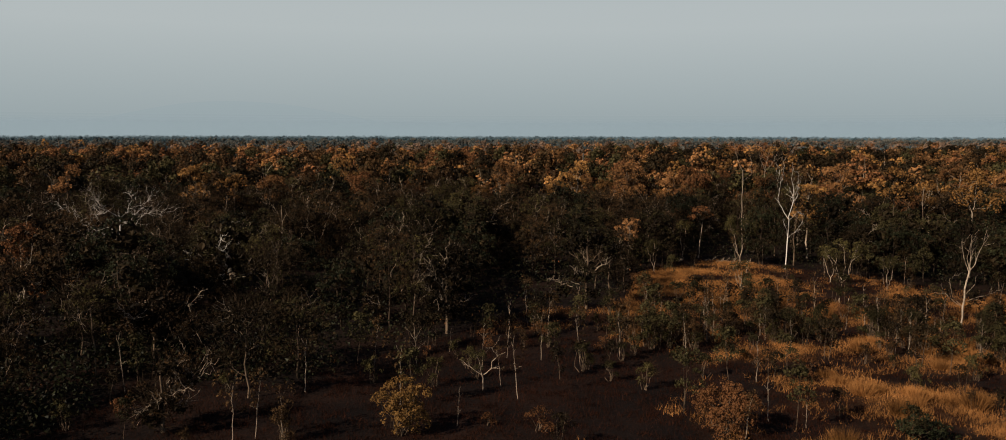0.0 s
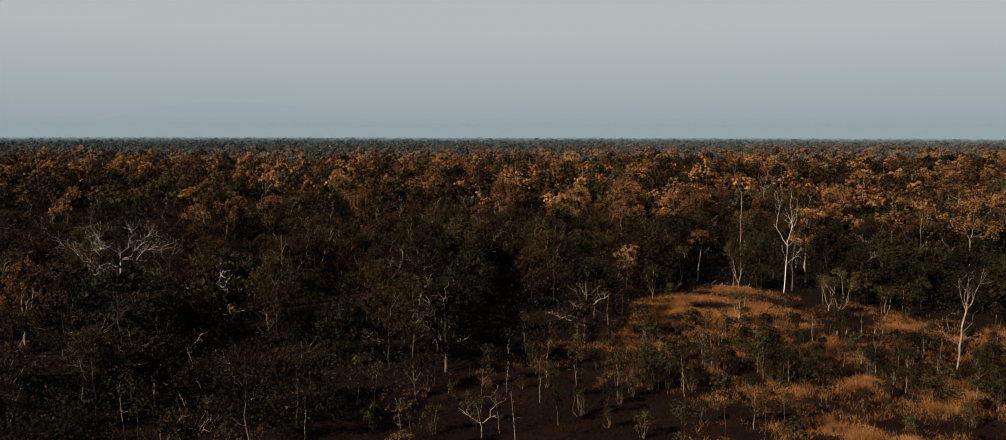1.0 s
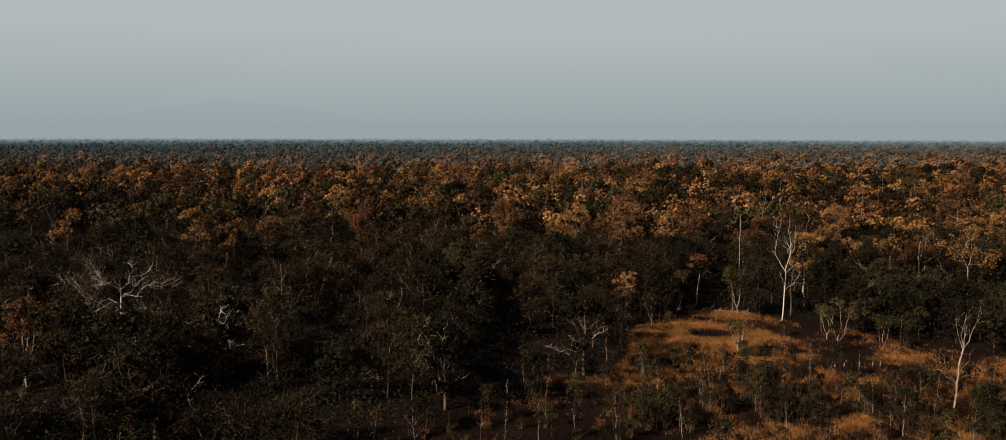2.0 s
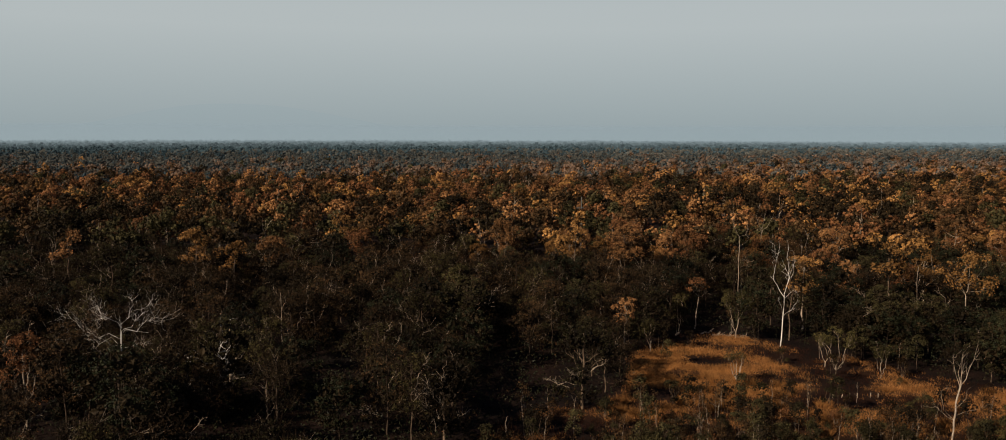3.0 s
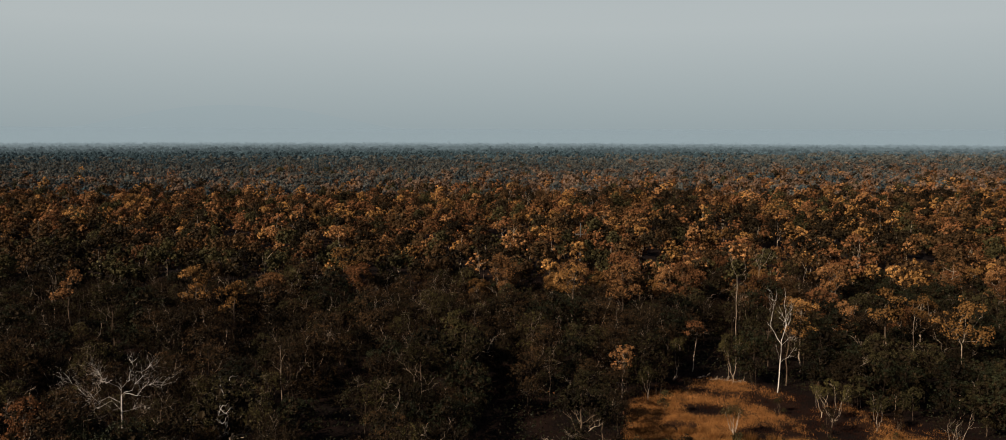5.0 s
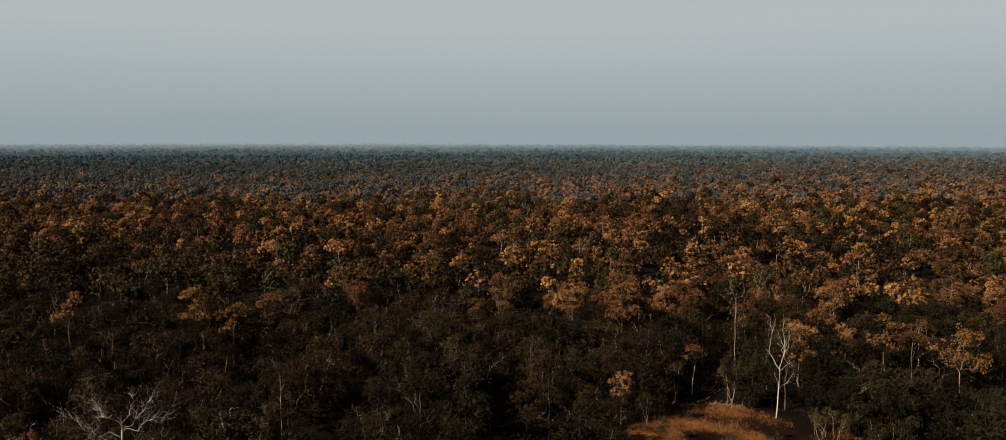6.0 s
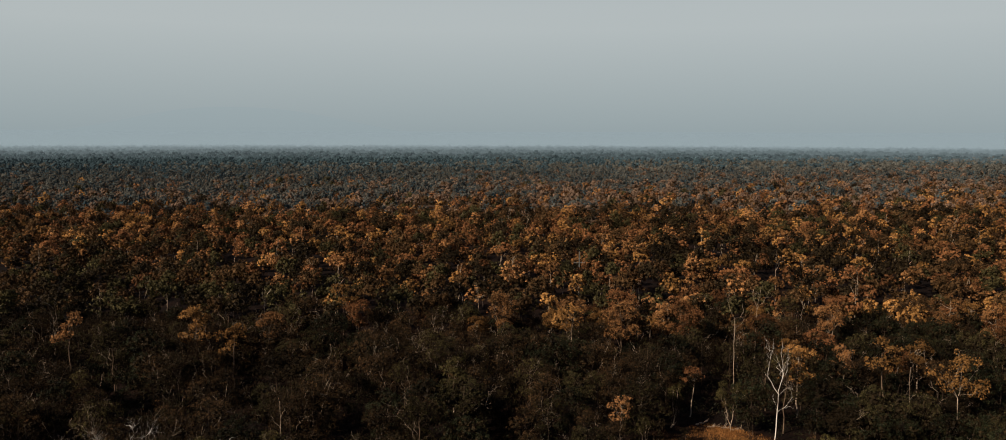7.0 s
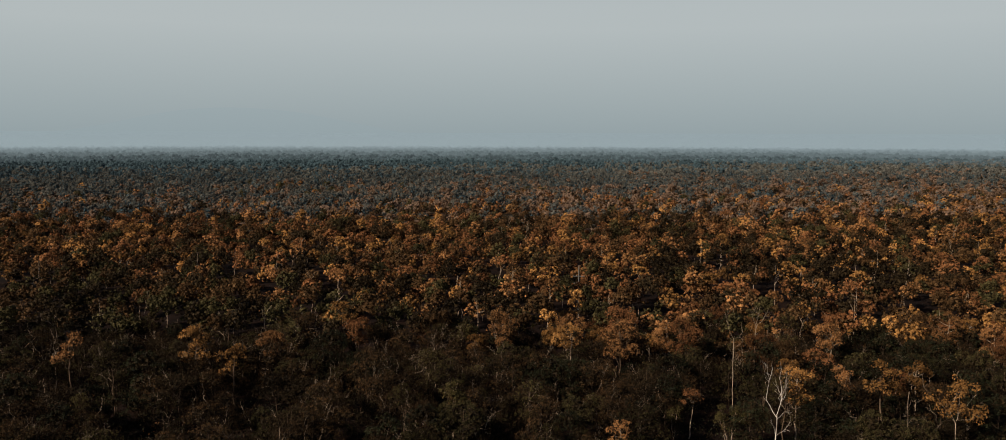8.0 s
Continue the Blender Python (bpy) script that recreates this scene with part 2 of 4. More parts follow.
def foliage(rng, soup, lobes, radii, count, size, flat=0.8, droop=0.1, each=11):
    """Leaves in rounded tufts, set with gaps over the outside of the leaf masses."""
    tufts = max(1, count // each)
    which = rng.choice(len(lobes), tufts, p=radii ** 2 / (radii ** 2).sum())
    u = sphere_points(rng, tufts)
    u[:, 2] = np.where(u[:, 2] < -0.5, -u[:, 2], u[:, 2])
    centre = lobes[which] + u * radii[which][:, None] * rng.uniform(0.72, 1.06, (tufts, 1)) * (1, 1, flat)
    heart = np.average(lobes, axis=0, weights=radii ** 2) - np.array([0, 0, radii.mean() * 0.6])
    out = np.repeat(unit(u * 0.6 + unit(centre - heart) * 0.6 + np.array([0, 0, 0.25])), each, 0)
    v = unit(unit(rng.normal(size=out.shape)) + out * 0.75)
    reach = np.repeat(size * rng.uniform(1.1, 2.1, tufts), each)[:, None]
    p = np.repeat(centre, each, 0) + v * reach * rng.uniform(0.75, 1.05, (len(v), 1)) * (1, 1, 0.8)
    nrm = unit(v + rng.normal(0, 0.28, v.shape))
    d = unit(np.cross(nrm, rng.normal(size=p.shape)) + np.array([0, 0, -droop]))
    kites(soup, p, d, nrm, size * rng.uniform(0.7, 1.35, len(p)), size * rng.uniform(0.55, 0.9, len(p)))


def twigs(rng, soup, lobes, radii, count, length, width, m=0):
    """Fine bare twigs that fan up and out of the branches."""
    which = rng.choice(len(lobes), count, p=radii ** 2 / (radii ** 2).sum())
    u = sphere_points(rng, count)
    p = lobes[which] + u * radii[which][:, None] * (rng.uniform(0.15, 1.0, (count, 1)) ** 0.6) * (1, 1, 0.8)
    d = unit(u + np.array([0, 0, 0.7]) + rng.normal(0, 0.45, p.shape))
    kites(soup, p, d, unit(rng.normal(size=p.shape)), length * rng.uniform(0.5, 1.4, count), width, m)


def thing(name, label, category, group=""):
    return tagged(new(name), label, category, group)


def leafy_tree(seed, name, label, leaf, bark, height, radius, base, r0=0.2, lobes=7, leaves=900, size=0.42, fork=0.5, group="",
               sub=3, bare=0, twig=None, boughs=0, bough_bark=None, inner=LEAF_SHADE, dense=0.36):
    rng = np.random.default_rng(seed)
    c, r = lobes_of(rng, height, base, radius, lobes)
    tree = thing(name, label, "tree", group)
    trunk, crown = Soup(), Soup()
    wood(rng, trunk, height, c, r, r0, max(base, height * fork), sub)
    part("trunk", trunk.mesh("trunk", [bark], True), tree)
    if boughs:
        for k in range(boughs):
            limbs = Soup()
            q = rng.integers(len(c))
            start = np.array([0, 0, height * 0.3]) + (c[q] - np.array([0, 0, height * 0.3])) * rng.uniform(0.3, 0.7)
            tip = c[q] + unit(np.array([c[q][0], c[q][1], 0]) + rng.normal(0, 0.7, 3) + np.array([0, 0, 1.8])) * r[q] * rng.uniform(1.1, 1.7)
            line = bent(rng, start, tip, 7, 0.05)
            rl = min(0.06, r0 * rng.uniform(0.18, 0.30))
            tube(limbs, line, np.linspace(rl, rl * 0.35, 8), 4)
            for i in rng.integers(2, 8, 10):
                end = line[i] + unit(unit(line[i] - line[i - 1]) * 0.8 + rng.normal(0, 0.7, 3) + np.array([0, 0, 0.3])) * rng.uniform(0.5, 1.5)
                tube(limbs, bent(rng, line[i], end, 3, 0.08), np.linspace(rl * 0.5, 0.007, 4), 3)
            part("bough", limbs.mesh("bough", [bough_bark or BARK_PALE], True), tree, "bare pale crooked bough")
    # the inside sprays get a darker colour, painting shade into the crown
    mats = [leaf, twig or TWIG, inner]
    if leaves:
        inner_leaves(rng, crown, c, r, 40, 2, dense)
        foliage(rng, crown, c, r, leaves, size)
    if bare:
        twigs(rng, crown, c, r, bare, 1.0, 0.045, 1)
    part("crown", crown.mesh("crown", mats), tree)
    return tree


def dead_tree(seed, name, label, base_r, fork, tips, bark, group="", sub=5, fine=90, lean=(0.0, 0.0), trunk_bend=0.014, reach=0.42, spread=0.7):
    """A bare tree: trunk to the fork, limbs to the given tips, crooked branches, fine twigs."""
    rng = np.random.default_rng(seed)
    tree = thing(name, label, "tree", group)
    trunk, crown = Soup(), Soup()
    line = bent(rng, (0, 0, -0.3), (lean[0], lean[1], fork), 6, trunk_bend)
    tube(trunk, line, np.linspace(base_r * 1.15, base_r * 0.62, 7), 7)
    ends = []
    for tip in tips:
        tip = np.asarray(tip, float)
        low = tip[2] < fork * 0.9
        start = line[3] if low else line[-1]
        limb = bent(rng, start, tip, 6, 0.032, 0.03)
        rl = base_r * (0.30 if low else 0.46)
        tube(trunk, limb, np.linspace(rl, rl * 0.16, 7), 5)
        span = np.linalg.norm(tip - start)
        for k in range(sub):
            i = rng.integers(2, 7)
            d = unit(unit(limb[i] - limb[i - 1]) + rng.normal(0, spread, 3) + np.array([0, 0, 0.25]))
            end = limb[i] + d * span * rng.uniform(0.5, 1.1) * reach
            branch = bent(rng, limb[i], end, 4, 0.08)
            tube(trunk, branch, np.linspace(rl * 0.34, rl * 0.08, 5), 4)
            ends.append(branch[rng.integers(2, 5)])
            ends.append(end)
    part("trunk", trunk.mesh("trunk", [bark], True), tree)
    if fine:
        ends = np.array(ends)
        twigs(rng, crown, ends, np.full(len(ends), 0.7), fine, 1.0, 0.05)
        part("crown", crown.mesh("crown", [TWIG]), tree)
    return tree


def limbed_tree(seed, name, label, limbs, bark, twist=0.035, deep=0.5, twig_count=120, sub=3, group="", twig=None, leaf=None, leaves=0, size=0.3, wide=1.0, stout=1.0, low=0.33, tuft=0.8, reach=(0.18, 0.42)):
    """A tree told limb by limb: each limb a run of (sideways, height) points and its two radii; side branches and twigs grow from it."""
    rng = np.random.default_rng(seed)
    tree = thing(name, label, "tree", group)
    trunk, crown, ends = Soup(), Soup(), []
    for k, (pts, ra, rb) in enumerate(limbs):
        pts = np.array(pts, float) * (wide, 1)
        depth = np.cumsum(rng.normal(0, deep, len(pts))) * (k > 0)
        depth -= depth[0]
        knots = np.stack([pts[:, 0], depth, pts[:, 1]], -1)
        line = np.concatenate([bent(rng, a, b, 3, twist if k else 0.012)[:-1] for a, b in zip(knots[:-1], knots[1:])] + [knots[-1:]])
        ra, rb = (ra * 0.45, rb * 0.5) if k == 0 else (ra * 0.52 * stout, rb * 0.55 * stout)
        tube(trunk, line, np.linspace(ra, rb, len(line)), 7 if k == 0 else 5)
        if k == 0:
            continue
        span = np.linalg.norm(knots[-1] - knots[0])
        for j in range(sub):
            i = rng.integers(int(len(line) * low), len(line))
            d = unit(unit(line[i] - line[i - 1]) + rng.normal(0, 0.6, 3) + np.array([0, 0, 0.2]))
            end = line[i] + d * span * rng.uniform(*reach)
            tube(trunk, bent(rng, line[i], end, 4, 0.07), np.linspace(max(rb, ra * 0.42), rb * 0.45, 5), 4)
            ends += [end, (end + line[i]) / 2]
    part("trunk", trunk.mesh("trunk", [bark], True), tree)
    if ends and (twig_count or leaves):
        ends = np.array(ends)
        if leaves:
            foliage(rng, crown, ends, np.full(len(ends), tuft), leaves, size)
        if twig_count:
            twigs(rng, crown, ends, np.full(len(ends), 0.8), twig_count, 0.9, 0.035, 1)
        part("crown", crown.mesh("crown", [leaf or LEAF_SHADE, twig or TWIG]), tree)
    return tree


def vee_tree(seed, name, label, height, radius, stems, leaves):
    """A small tree whose pale stems part near the ground under a flat tufted crown."""
    rng = np.random.default_rng(seed)
    limbs = [([(0, -0.3), (0.04, height * 0.12)], 0.14, 0.11)]
    for k in range(stems):
        a = (k + 0.5) / stems * 2 - 1 + rng.normal(0, 0.12)
        up = height * (0.92 - 0.16 * a * a) * rng.uniform(0.9, 1.0)
        limbs.append(([(0.04, height * 0.1), (a * radius * 0.35, up * 0.42), (a * radius * 0.6, up * 0.72), (a * radius, up)], 0.12, 0.03))
    return limbed_tree(seed, name, label, limbs, BARK_PALE, 0.06, radius * 0.3, 60, 5, leaf=LEAF_STRAW if name == "small_tree" else LEAF_YELLOW, leaves=leaves, size=0.18, stout=0.95 if name == "small_tree" else 0.68, low=0.7, tuft=0.62, reach=(0.06, 0.17))


def sapling(seed, name, label, leaf, bark, height, leaves=90, spread=0.55, stems=1, group="young trees in the scrub", size=0.2):
    rng = np.random.default_rng(seed)
    tree = thing(name, label, "young tree", group)
    trunk, crown = Soup(), Soup()
    tops, rads = [], []
    for k in range(stems):
        foot = rng.normal(0, 0.18, 3) * (1, 1, 0) * (stems > 1)
        top = foot + np.array([rng.normal(0, 0.07) * height, rng.normal(0, 0.07) * height, height * rng.uniform(0.75, 1.0)])
        line = bent(rng, foot - (0, 0, 0.2), top, 5, 0.011)
        tube(trunk, line, np.linspace(0.026, 0.009, 6), 5)
        for j in range(5):
            s0 = line[rng.integers(2, 6)]
            tip = s0 + unit(rng.normal(size=3) * (1, 1, 0.4) + np.array([0, 0, 1.5])) * height * rng.uniform(0.08, 0.18)
            tube(trunk, bent(rng, s0, tip, 3, 0.07), np.linspace(0.012, 0.005, 4), 3)
            tops.append(tip)
            rads.append(spread * rng.uniform(0.6, 1.2))
    part("trunk", trunk.mesh("trunk", [bark], True), tree)
    tops, rads = np.array(tops), np.array(rads)
    if leaves:
        foliage(rng, crown, tops, rads, leaves, size)
    twigs(rng, crown, tops, rads, 40, 0.6, 0.03, 1)
    part("crown", crown.mesh("crown", [leaf, TWIG]), tree)
    return tree


def shrub(seed, name, label, leaf, height, radius, leaves=420, size=0.26, group="shrubs in the clearing", bare=60, masses=6):
    rng = np.random.default_rng(seed)
    bush = thing(name, label, "shrub", group)
    c, r = lobes_of(rng, height, height * 0.12, radius, masses)
    stems, crown = Soup(), Soup()
    for a, q in zip(c, r):
        line = bent(rng, rng.normal(0, 0.15, 3) * (1, 1, 0) - (0, 0, 0.15), a, 4, 0.06)
        tube(stems, line, np.linspace(0.045, 0.015, 5), 4)
    part("stem", stems.mesh("stem", [BARK_MID], True), bush)
    foliage(rng, crown, c, r, leaves, size)
    twigs(rng, crown, c, r, bare, 0.7, 0.035, 1)
    part("crown", crown.mesh("crown", [leaf, TWIG]), bush)
    return bush


def stand(ob, x, y, turn=0.0, size=1.0):
    ob.matrix_basis = pose(x, y, ground_height(x, y), 0, 0, turn) @ Matrix.Diagonal((size, size, size, 1))
    return ob


USED = set()


def plant(ob, x, y, turn, size):
    """The first planting places the thing itself, the next ones copies of it."""
    if ob.name in USED:
        ob = copy_thing(ob, Matrix.Identity(4))
    USED.add(ob.name)
    return stand(ob, x, y, turn, size)


# ---- ground ----
def ground_height(x, y):
    near = max(0.0, 1 - max(0.0, math.hypot(x, y - 100) - 260) / 200)
    return near * 0.45 * (noise.noise(Vector((x / 23, y / 23, 3.1))) + 0.35 * noise.noise(Vector((x / 7, y / 7, 8.7))))


CLEARING = [(-19, 50), (-20, 70), (-16, 80), (-6, 92), (3, 106), (13, 109), (17, 113), (20, 127), (22, 136), (31, 148), (40, 148),
            (47, 142.5), (54, 136), (60, 130), (66, 121), (73, 116), (100, 112), (100, 50)]


def in_clearing(x, y):
    inside = False
    for (ax, ay), (bx, by) in zip(CLEARING, CLEARING[1:] + CLEARING[:1]):
        if (ay > y) != (by > y) and x < (bx - ax) * (y - ay) / (by - ay) + ax:
            inside = not inside
    return inside


def gold_and_shadow(x, y):
    """How much straw-coloured grass grows at a spot of the clearing, 0 to 1, less painted tree shadows."""
    g = 0.25 + 1.2 * math.exp(-((x - 27) / 13) ** 2 - ((y - 124) / 13) ** 2) + 0.08 * math.exp(-((x - 38) / 15) ** 2 - ((y - 80) / 16) ** 2)
    g += 0.5 * math.exp(-((x - 68) / 9) ** 2 - ((y - 108) / 8) ** 2) + 0.45 * math.exp(-((x + 10.5) / 2.6) ** 2 - ((y - 79) / 2.6) ** 2)
    g -= 0.55 * math.exp(-((x - 0) / 17) ** 2 - ((y - 76) / 19) ** 2) + 0.2 * math.exp(-((x - 50) / 10) ** 2 - ((y - 126) / 9) ** 2)
    g -= 0.3 / (1 + math.exp((x - 12) / 3.0)) * (y < 96)
    # dark ellipses painted in as the cast shadows of trees
    for px, py in ((21.7, 113.8), (27.1, 123.8), (33, 130.5), (37.5, 120.5)):
        g -= 2.2 * math.exp(-((x - px) / 3.0) ** 2 - ((y - py) / 2.3) ** 2)
    g -= 0.5 / (1 + math.exp((x + 9) / 2.5)) * (y < 76)
    return g + 0.55 * noise.noise(Vector((x / 6, y / 6, 1.3))) + 0.25 * noise.noise(Vector((x / 2.2, y / 2.2, 5.3)))


def ground_sheet():
    def axis(lo, hi, step):
        fine = np.arange(lo, hi + 0.1, step)
        far = np.array([40, 100, 220, 480, 1000, 2000, 3000, 3600.0])
        return np.concatenate([(lo - far)[::-1], fine, hi + far])
    xs, ys = axis(-110, 110, 2.0), axis(40, 220, 2.0)
    v = np.array([(x, y, ground_height(x, y)) for y in ys for x in xs])
    w = len(xs)
    i, j = np.meshgrid(np.arange(len(ys) - 1), np.arange(w - 1), indexing="ij")
    p = (i * w + j).ravel()
    soup = Soup()
    soup.add(v, np.concatenate([np.stack([p, p + 1, p + w + 1], -1), np.stack([p, p + w + 1, p + w], -1)]))
    # the straw cover also thins in the painted cast shadows
    straw = np.array([min(1.0, max(0.0, gold_and_shadow(x, y) * 1.0 - 0.14)) if in_clearing(x, y) or (-34 < x < -16 and 50 < y < 74) else 0.0 for y in ys for x in xs])
    mat, n, l, b = shader("forest_floor", 0.95, 0.1)
    geo = n.new("ShaderNodeNewGeometry")
    big, fine = n.new("ShaderNodeTexNoise"), n.new("ShaderNodeTexNoise")
    big.inputs["Scale"].default_value, big.inputs["Detail"].default_value = 0.11, 5
    fine.inputs["Scale"].default_value, fine.inputs["Detail"].default_value = 2.6, 6
    l.new(geo.outputs["Position"], big.inputs["Vector"])
    l.new(geo.outputs["Position"], fine.inputs["Vector"])
    add = n.new("ShaderNodeMath")
    add.operation = "MULTIPLY_ADD"
    add.inputs[1].default_value = 0.45
    l.new(fine.outputs["Fac"], add.inputs[0])
    l.new(big.outputs["Fac"], add.inputs[2])
    # red-brown taken almost to black: shade below the crowns is in the colour
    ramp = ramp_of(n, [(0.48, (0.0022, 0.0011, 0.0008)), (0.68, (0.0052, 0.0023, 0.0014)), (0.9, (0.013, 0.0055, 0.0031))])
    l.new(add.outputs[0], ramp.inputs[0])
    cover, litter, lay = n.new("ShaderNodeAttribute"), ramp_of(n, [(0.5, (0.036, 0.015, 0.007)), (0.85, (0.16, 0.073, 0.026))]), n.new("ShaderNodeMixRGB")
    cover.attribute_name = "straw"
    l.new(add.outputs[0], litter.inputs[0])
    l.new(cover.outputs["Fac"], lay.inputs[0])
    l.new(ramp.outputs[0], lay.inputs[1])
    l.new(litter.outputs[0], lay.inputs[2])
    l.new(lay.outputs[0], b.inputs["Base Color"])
    bump = n.new("ShaderNodeBump")
    bump.inputs["Strength"].default_value, bump.inputs["Distance"].default_value = 0.8, 0.15
    l.new(fine.outputs["Fac"], bump.inputs["Height"])
    l.new(bump.outputs[0], b.inputs["Normal"])
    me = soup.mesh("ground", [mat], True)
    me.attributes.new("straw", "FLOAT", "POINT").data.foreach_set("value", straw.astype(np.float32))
    tagged(new("ground", me), "red-brown forest floor with leaf litter, deep shade in its colour", "ground", kind="structure")


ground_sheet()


def grass():
    rng = np.random.default_rng(11)
    for name, label, mat, count, wanted in (("golden_grass", "dry golden grass in uneven tufts over the clearing", GRASS_GOLD, 12000, True),
                                            ("red_brown_grass", "dark red-brown dry undergrowth over the clearing", GRASS_RED, 9000, False)):
        soup, spots, high = Soup(), [], []
        tries = 0
        while len(spots) < count and tries < count * 14:
            tries += 1
            y = rng.uniform(54, 152)
            x = rng.uniform(-34, 0.66 * y + 6)
            if not in_clearing(x, y) and not (x < -16 and y < 74):
                continue
            g = gold_and_shadow(x, y)
            # red-brown blades take over inside the painted shadow ellipses
            if (g + rng.normal(0, 0.2) > 0.54) == wanted:
                spots.append((x, y, ground_height(x, y) - 0.03))
                high.append(0.55 + 0.5 * noise.noise(Vector((x / 4, y / 4, 9.9))))
        p = np.repeat(np.array(spots), 14, 0) + rng.normal(0, 0.34, (len(spots) * 14, 3)) * (1, 1, 0)
        h = np.repeat(np.clip(high, 0.18, 0.6), 14) * rng.uniform(0.6, 1.3, len(p)) * (1.0 if wanted else 0.8)
        d = unit(rng.normal(0, 0.55, p.shape) + np.array([0, 0, 1]))
        blades(soup, p, d, unit(rng.normal(size=p.shape)), h, rng.uniform(0.022, 0.05, len(p)))
        tagged(new(name, soup.mesh(name, [mat])), label, "grass", kind="stuff")


grass()


# ---- single trees that stand out ----
def landmarks():
    stand(limbed_tree(101, "bare_tree", "tall pale bare tree with a forked white trunk", [
        ([(0, -0.3), (0.25, 4.2), (0.4, 8.4)], 0.21, 0.14), ([(0.4, 8.4), (-1.25, 11.2), (-1.0, 13.4), (-0.9, 15.8)], 0.11, 0.03),
        ([(0.4, 8.4), (0.7, 10.2), (1.35, 11.6), (1.0, 14.0), (0.9, 18.0)], 0.13, 0.03), ([(1.35, 11.6), (1.95, 14.3), (1.8, 16.0)], 0.06, 0.02),
        ([(0.4, 8.2), (1.75, 9.6), (2.5, 9.3)], 0.06, 0.02), ([(0.38, 5.3), (1.4, 6.8), (2.4, 8.2)], 0.07, 0.02),
        ([(0.3, 5.3), (-0.6, 7.3), (-0.9, 8.0)], 0.05, 0.02), ([(-1.25, 11.2), (-2.1, 12.1)], 0.04, 0.015)], BARK_WHITE, twig_count=260, sub=6, stout=0.8), 47.3, 140.4)
    stand(limbed_tree(102, "bare_tree", "stout pale tree with fanned white limbs and low boughs", [
        ([(0, -0.3), (0.2, 2.8), (0.5, 5.9), (0.75, 7.0)], 0.24, 0.18), ([(0.7, 6.8), (0.15, 8.6), (-0.35, 10.0), (-0.2, 10.6)], 0.13, 0.04),
        ([(0.7, 6.8), (0.55, 8.7), (0.6, 10.4)], 0.12, 0.04), ([(0.75, 7.0), (1.2, 7.8), (1.7, 9.1), (2.3, 10.0), (2.9, 11.6)], 0.14, 0.03),
        ([(0.75, 7.0), (1.0, 8.2), (1.4, 9.4), (1.6, 10.8)], 0.12, 0.03), ([(0.72, 6.9), (0.45, 8.4), (0.9, 10.8)], 0.10, 0.03), ([(0.1, 2.9), (-1.0, 3.6), (-1.9, 4.5), (-2.6, 4.4)], 0.09, 0.02),
        ([(0.2, 2.9), (-0.8, 4.0), (-0.7, 5.9), (-0.3, 6.6)], 0.07, 0.02), ([(0.3, 4.1), (1.3, 5.6), (1.5, 6.4)], 0.06, 0.02),
        ([(0.2, 3.4), (1.8, 4.1), (3.5, 4.6)], 0.07, 0.02)], BARK_PALE, twist=0.02, twig_count=900, sub=4, stout=0.68), 51.9, 94.4)
    stand(limbed_tree(103, "bare_tree", "wide dead tree with crooked grey-white branches", [
        ([(-0.4, -0.3), (-0.1, 7.0), (0, 12.8)], 0.26, 0.17), ([(0, 12.8), (0, 13.8), (0.3, 15.5), (0.1, 16.6)], 0.10, 0.03),
        ([(0, 12.8), (1.1, 14.1), (1.8, 15.8), (2.1, 17.0)], 0.12, 0.03), ([(0.2, 12.7), (1.6, 13.1), (2.5, 14.0), (3.7, 15.0), (5.0, 14.7)], 0.12, 0.025),
        ([(0, 13.4), (-0.9, 15.0), (-1.4, 15.5), (-1.8, 16.5), (-2.3, 17.7)], 0.11, 0.03), ([(-0.9, 15.0), (-2.3, 14.3), (-3.2, 14.9)], 0.07, 0.02),
        ([(-0.2, 11.8), (-2.9, 12.6), (-4.4, 14.2), (-5.6, 15.3)], 0.10, 0.02), ([(-2.9, 12.6), (-2.6, 14.4), (-3.1, 15.8)], 0.06, 0.02),
        ([(-0.2, 10.8), (-3.0, 11.7), (-5.2, 12.8)], 0.08, 0.02), ([(-0.1, 10.4), (1.1, 10.8), (2.8, 10.9)], 0.07, 0.02),
        ([(-0.2, 11.0), (-1.9, 12.0), (-3.6, 11.4)], 0.06, 0.02)], BARK_WHITE, twist=0.105, deep=1.2, twig_count=420, sub=22, twig=TWIG_PALE, wide=1.35, stout=0.46), -46.7, 102.2, 0, 0.885)
    for k, (x, y, h) in enumerate(((-44.6, 97.4, 10.0), (-49.0, 98.0, 10.6), (-52.5, 99.5, 11.0), (-41.5, 100.5, 10.4))):
        stand(leafy_tree(170 + k, "dark_tree", "dense dark tree below a dead one", (LEAF_SHADE, LEAF_GREEN)[k % 2], BARK_DARK, h, 3.4, 1.5, 0.12, 13, 1700, 0.27, 0.35, sub=2, bare=260, boughs=(1, 3, 2, 0)[k]), x, y)
    stand(limbed_tree(104, "twisted_dead_tree", "twisted low dead tree with bare grey limbs", [
        ([(0, -0.2), (0.05, 1.05), (-0.1, 1.5)], 0.14, 0.10), ([(-0.1, 1.4), (-1.0, 2.1), (-2.05, 2.8)], 0.08, 0.025),
        ([(0.1, 1.4), (0.75, 1.95), (1.25, 2.05)], 0.08, 0.03), ([(0.8, 2.0), (0.85, 2.65), (1.3, 3.1), (0.85, 3.9), (1.2, 4.3)], 0.07, 0.02),
        ([(1.3, 3.1), (1.9, 3.35)], 0.04, 0.015), ([(-0.1, 1.5), (-0.3, 2.6), (-0.5, 3.2)], 0.035, 0.012)], BARK_PALE, deep=0.15, twig_count=30), -1.9, 73.0)
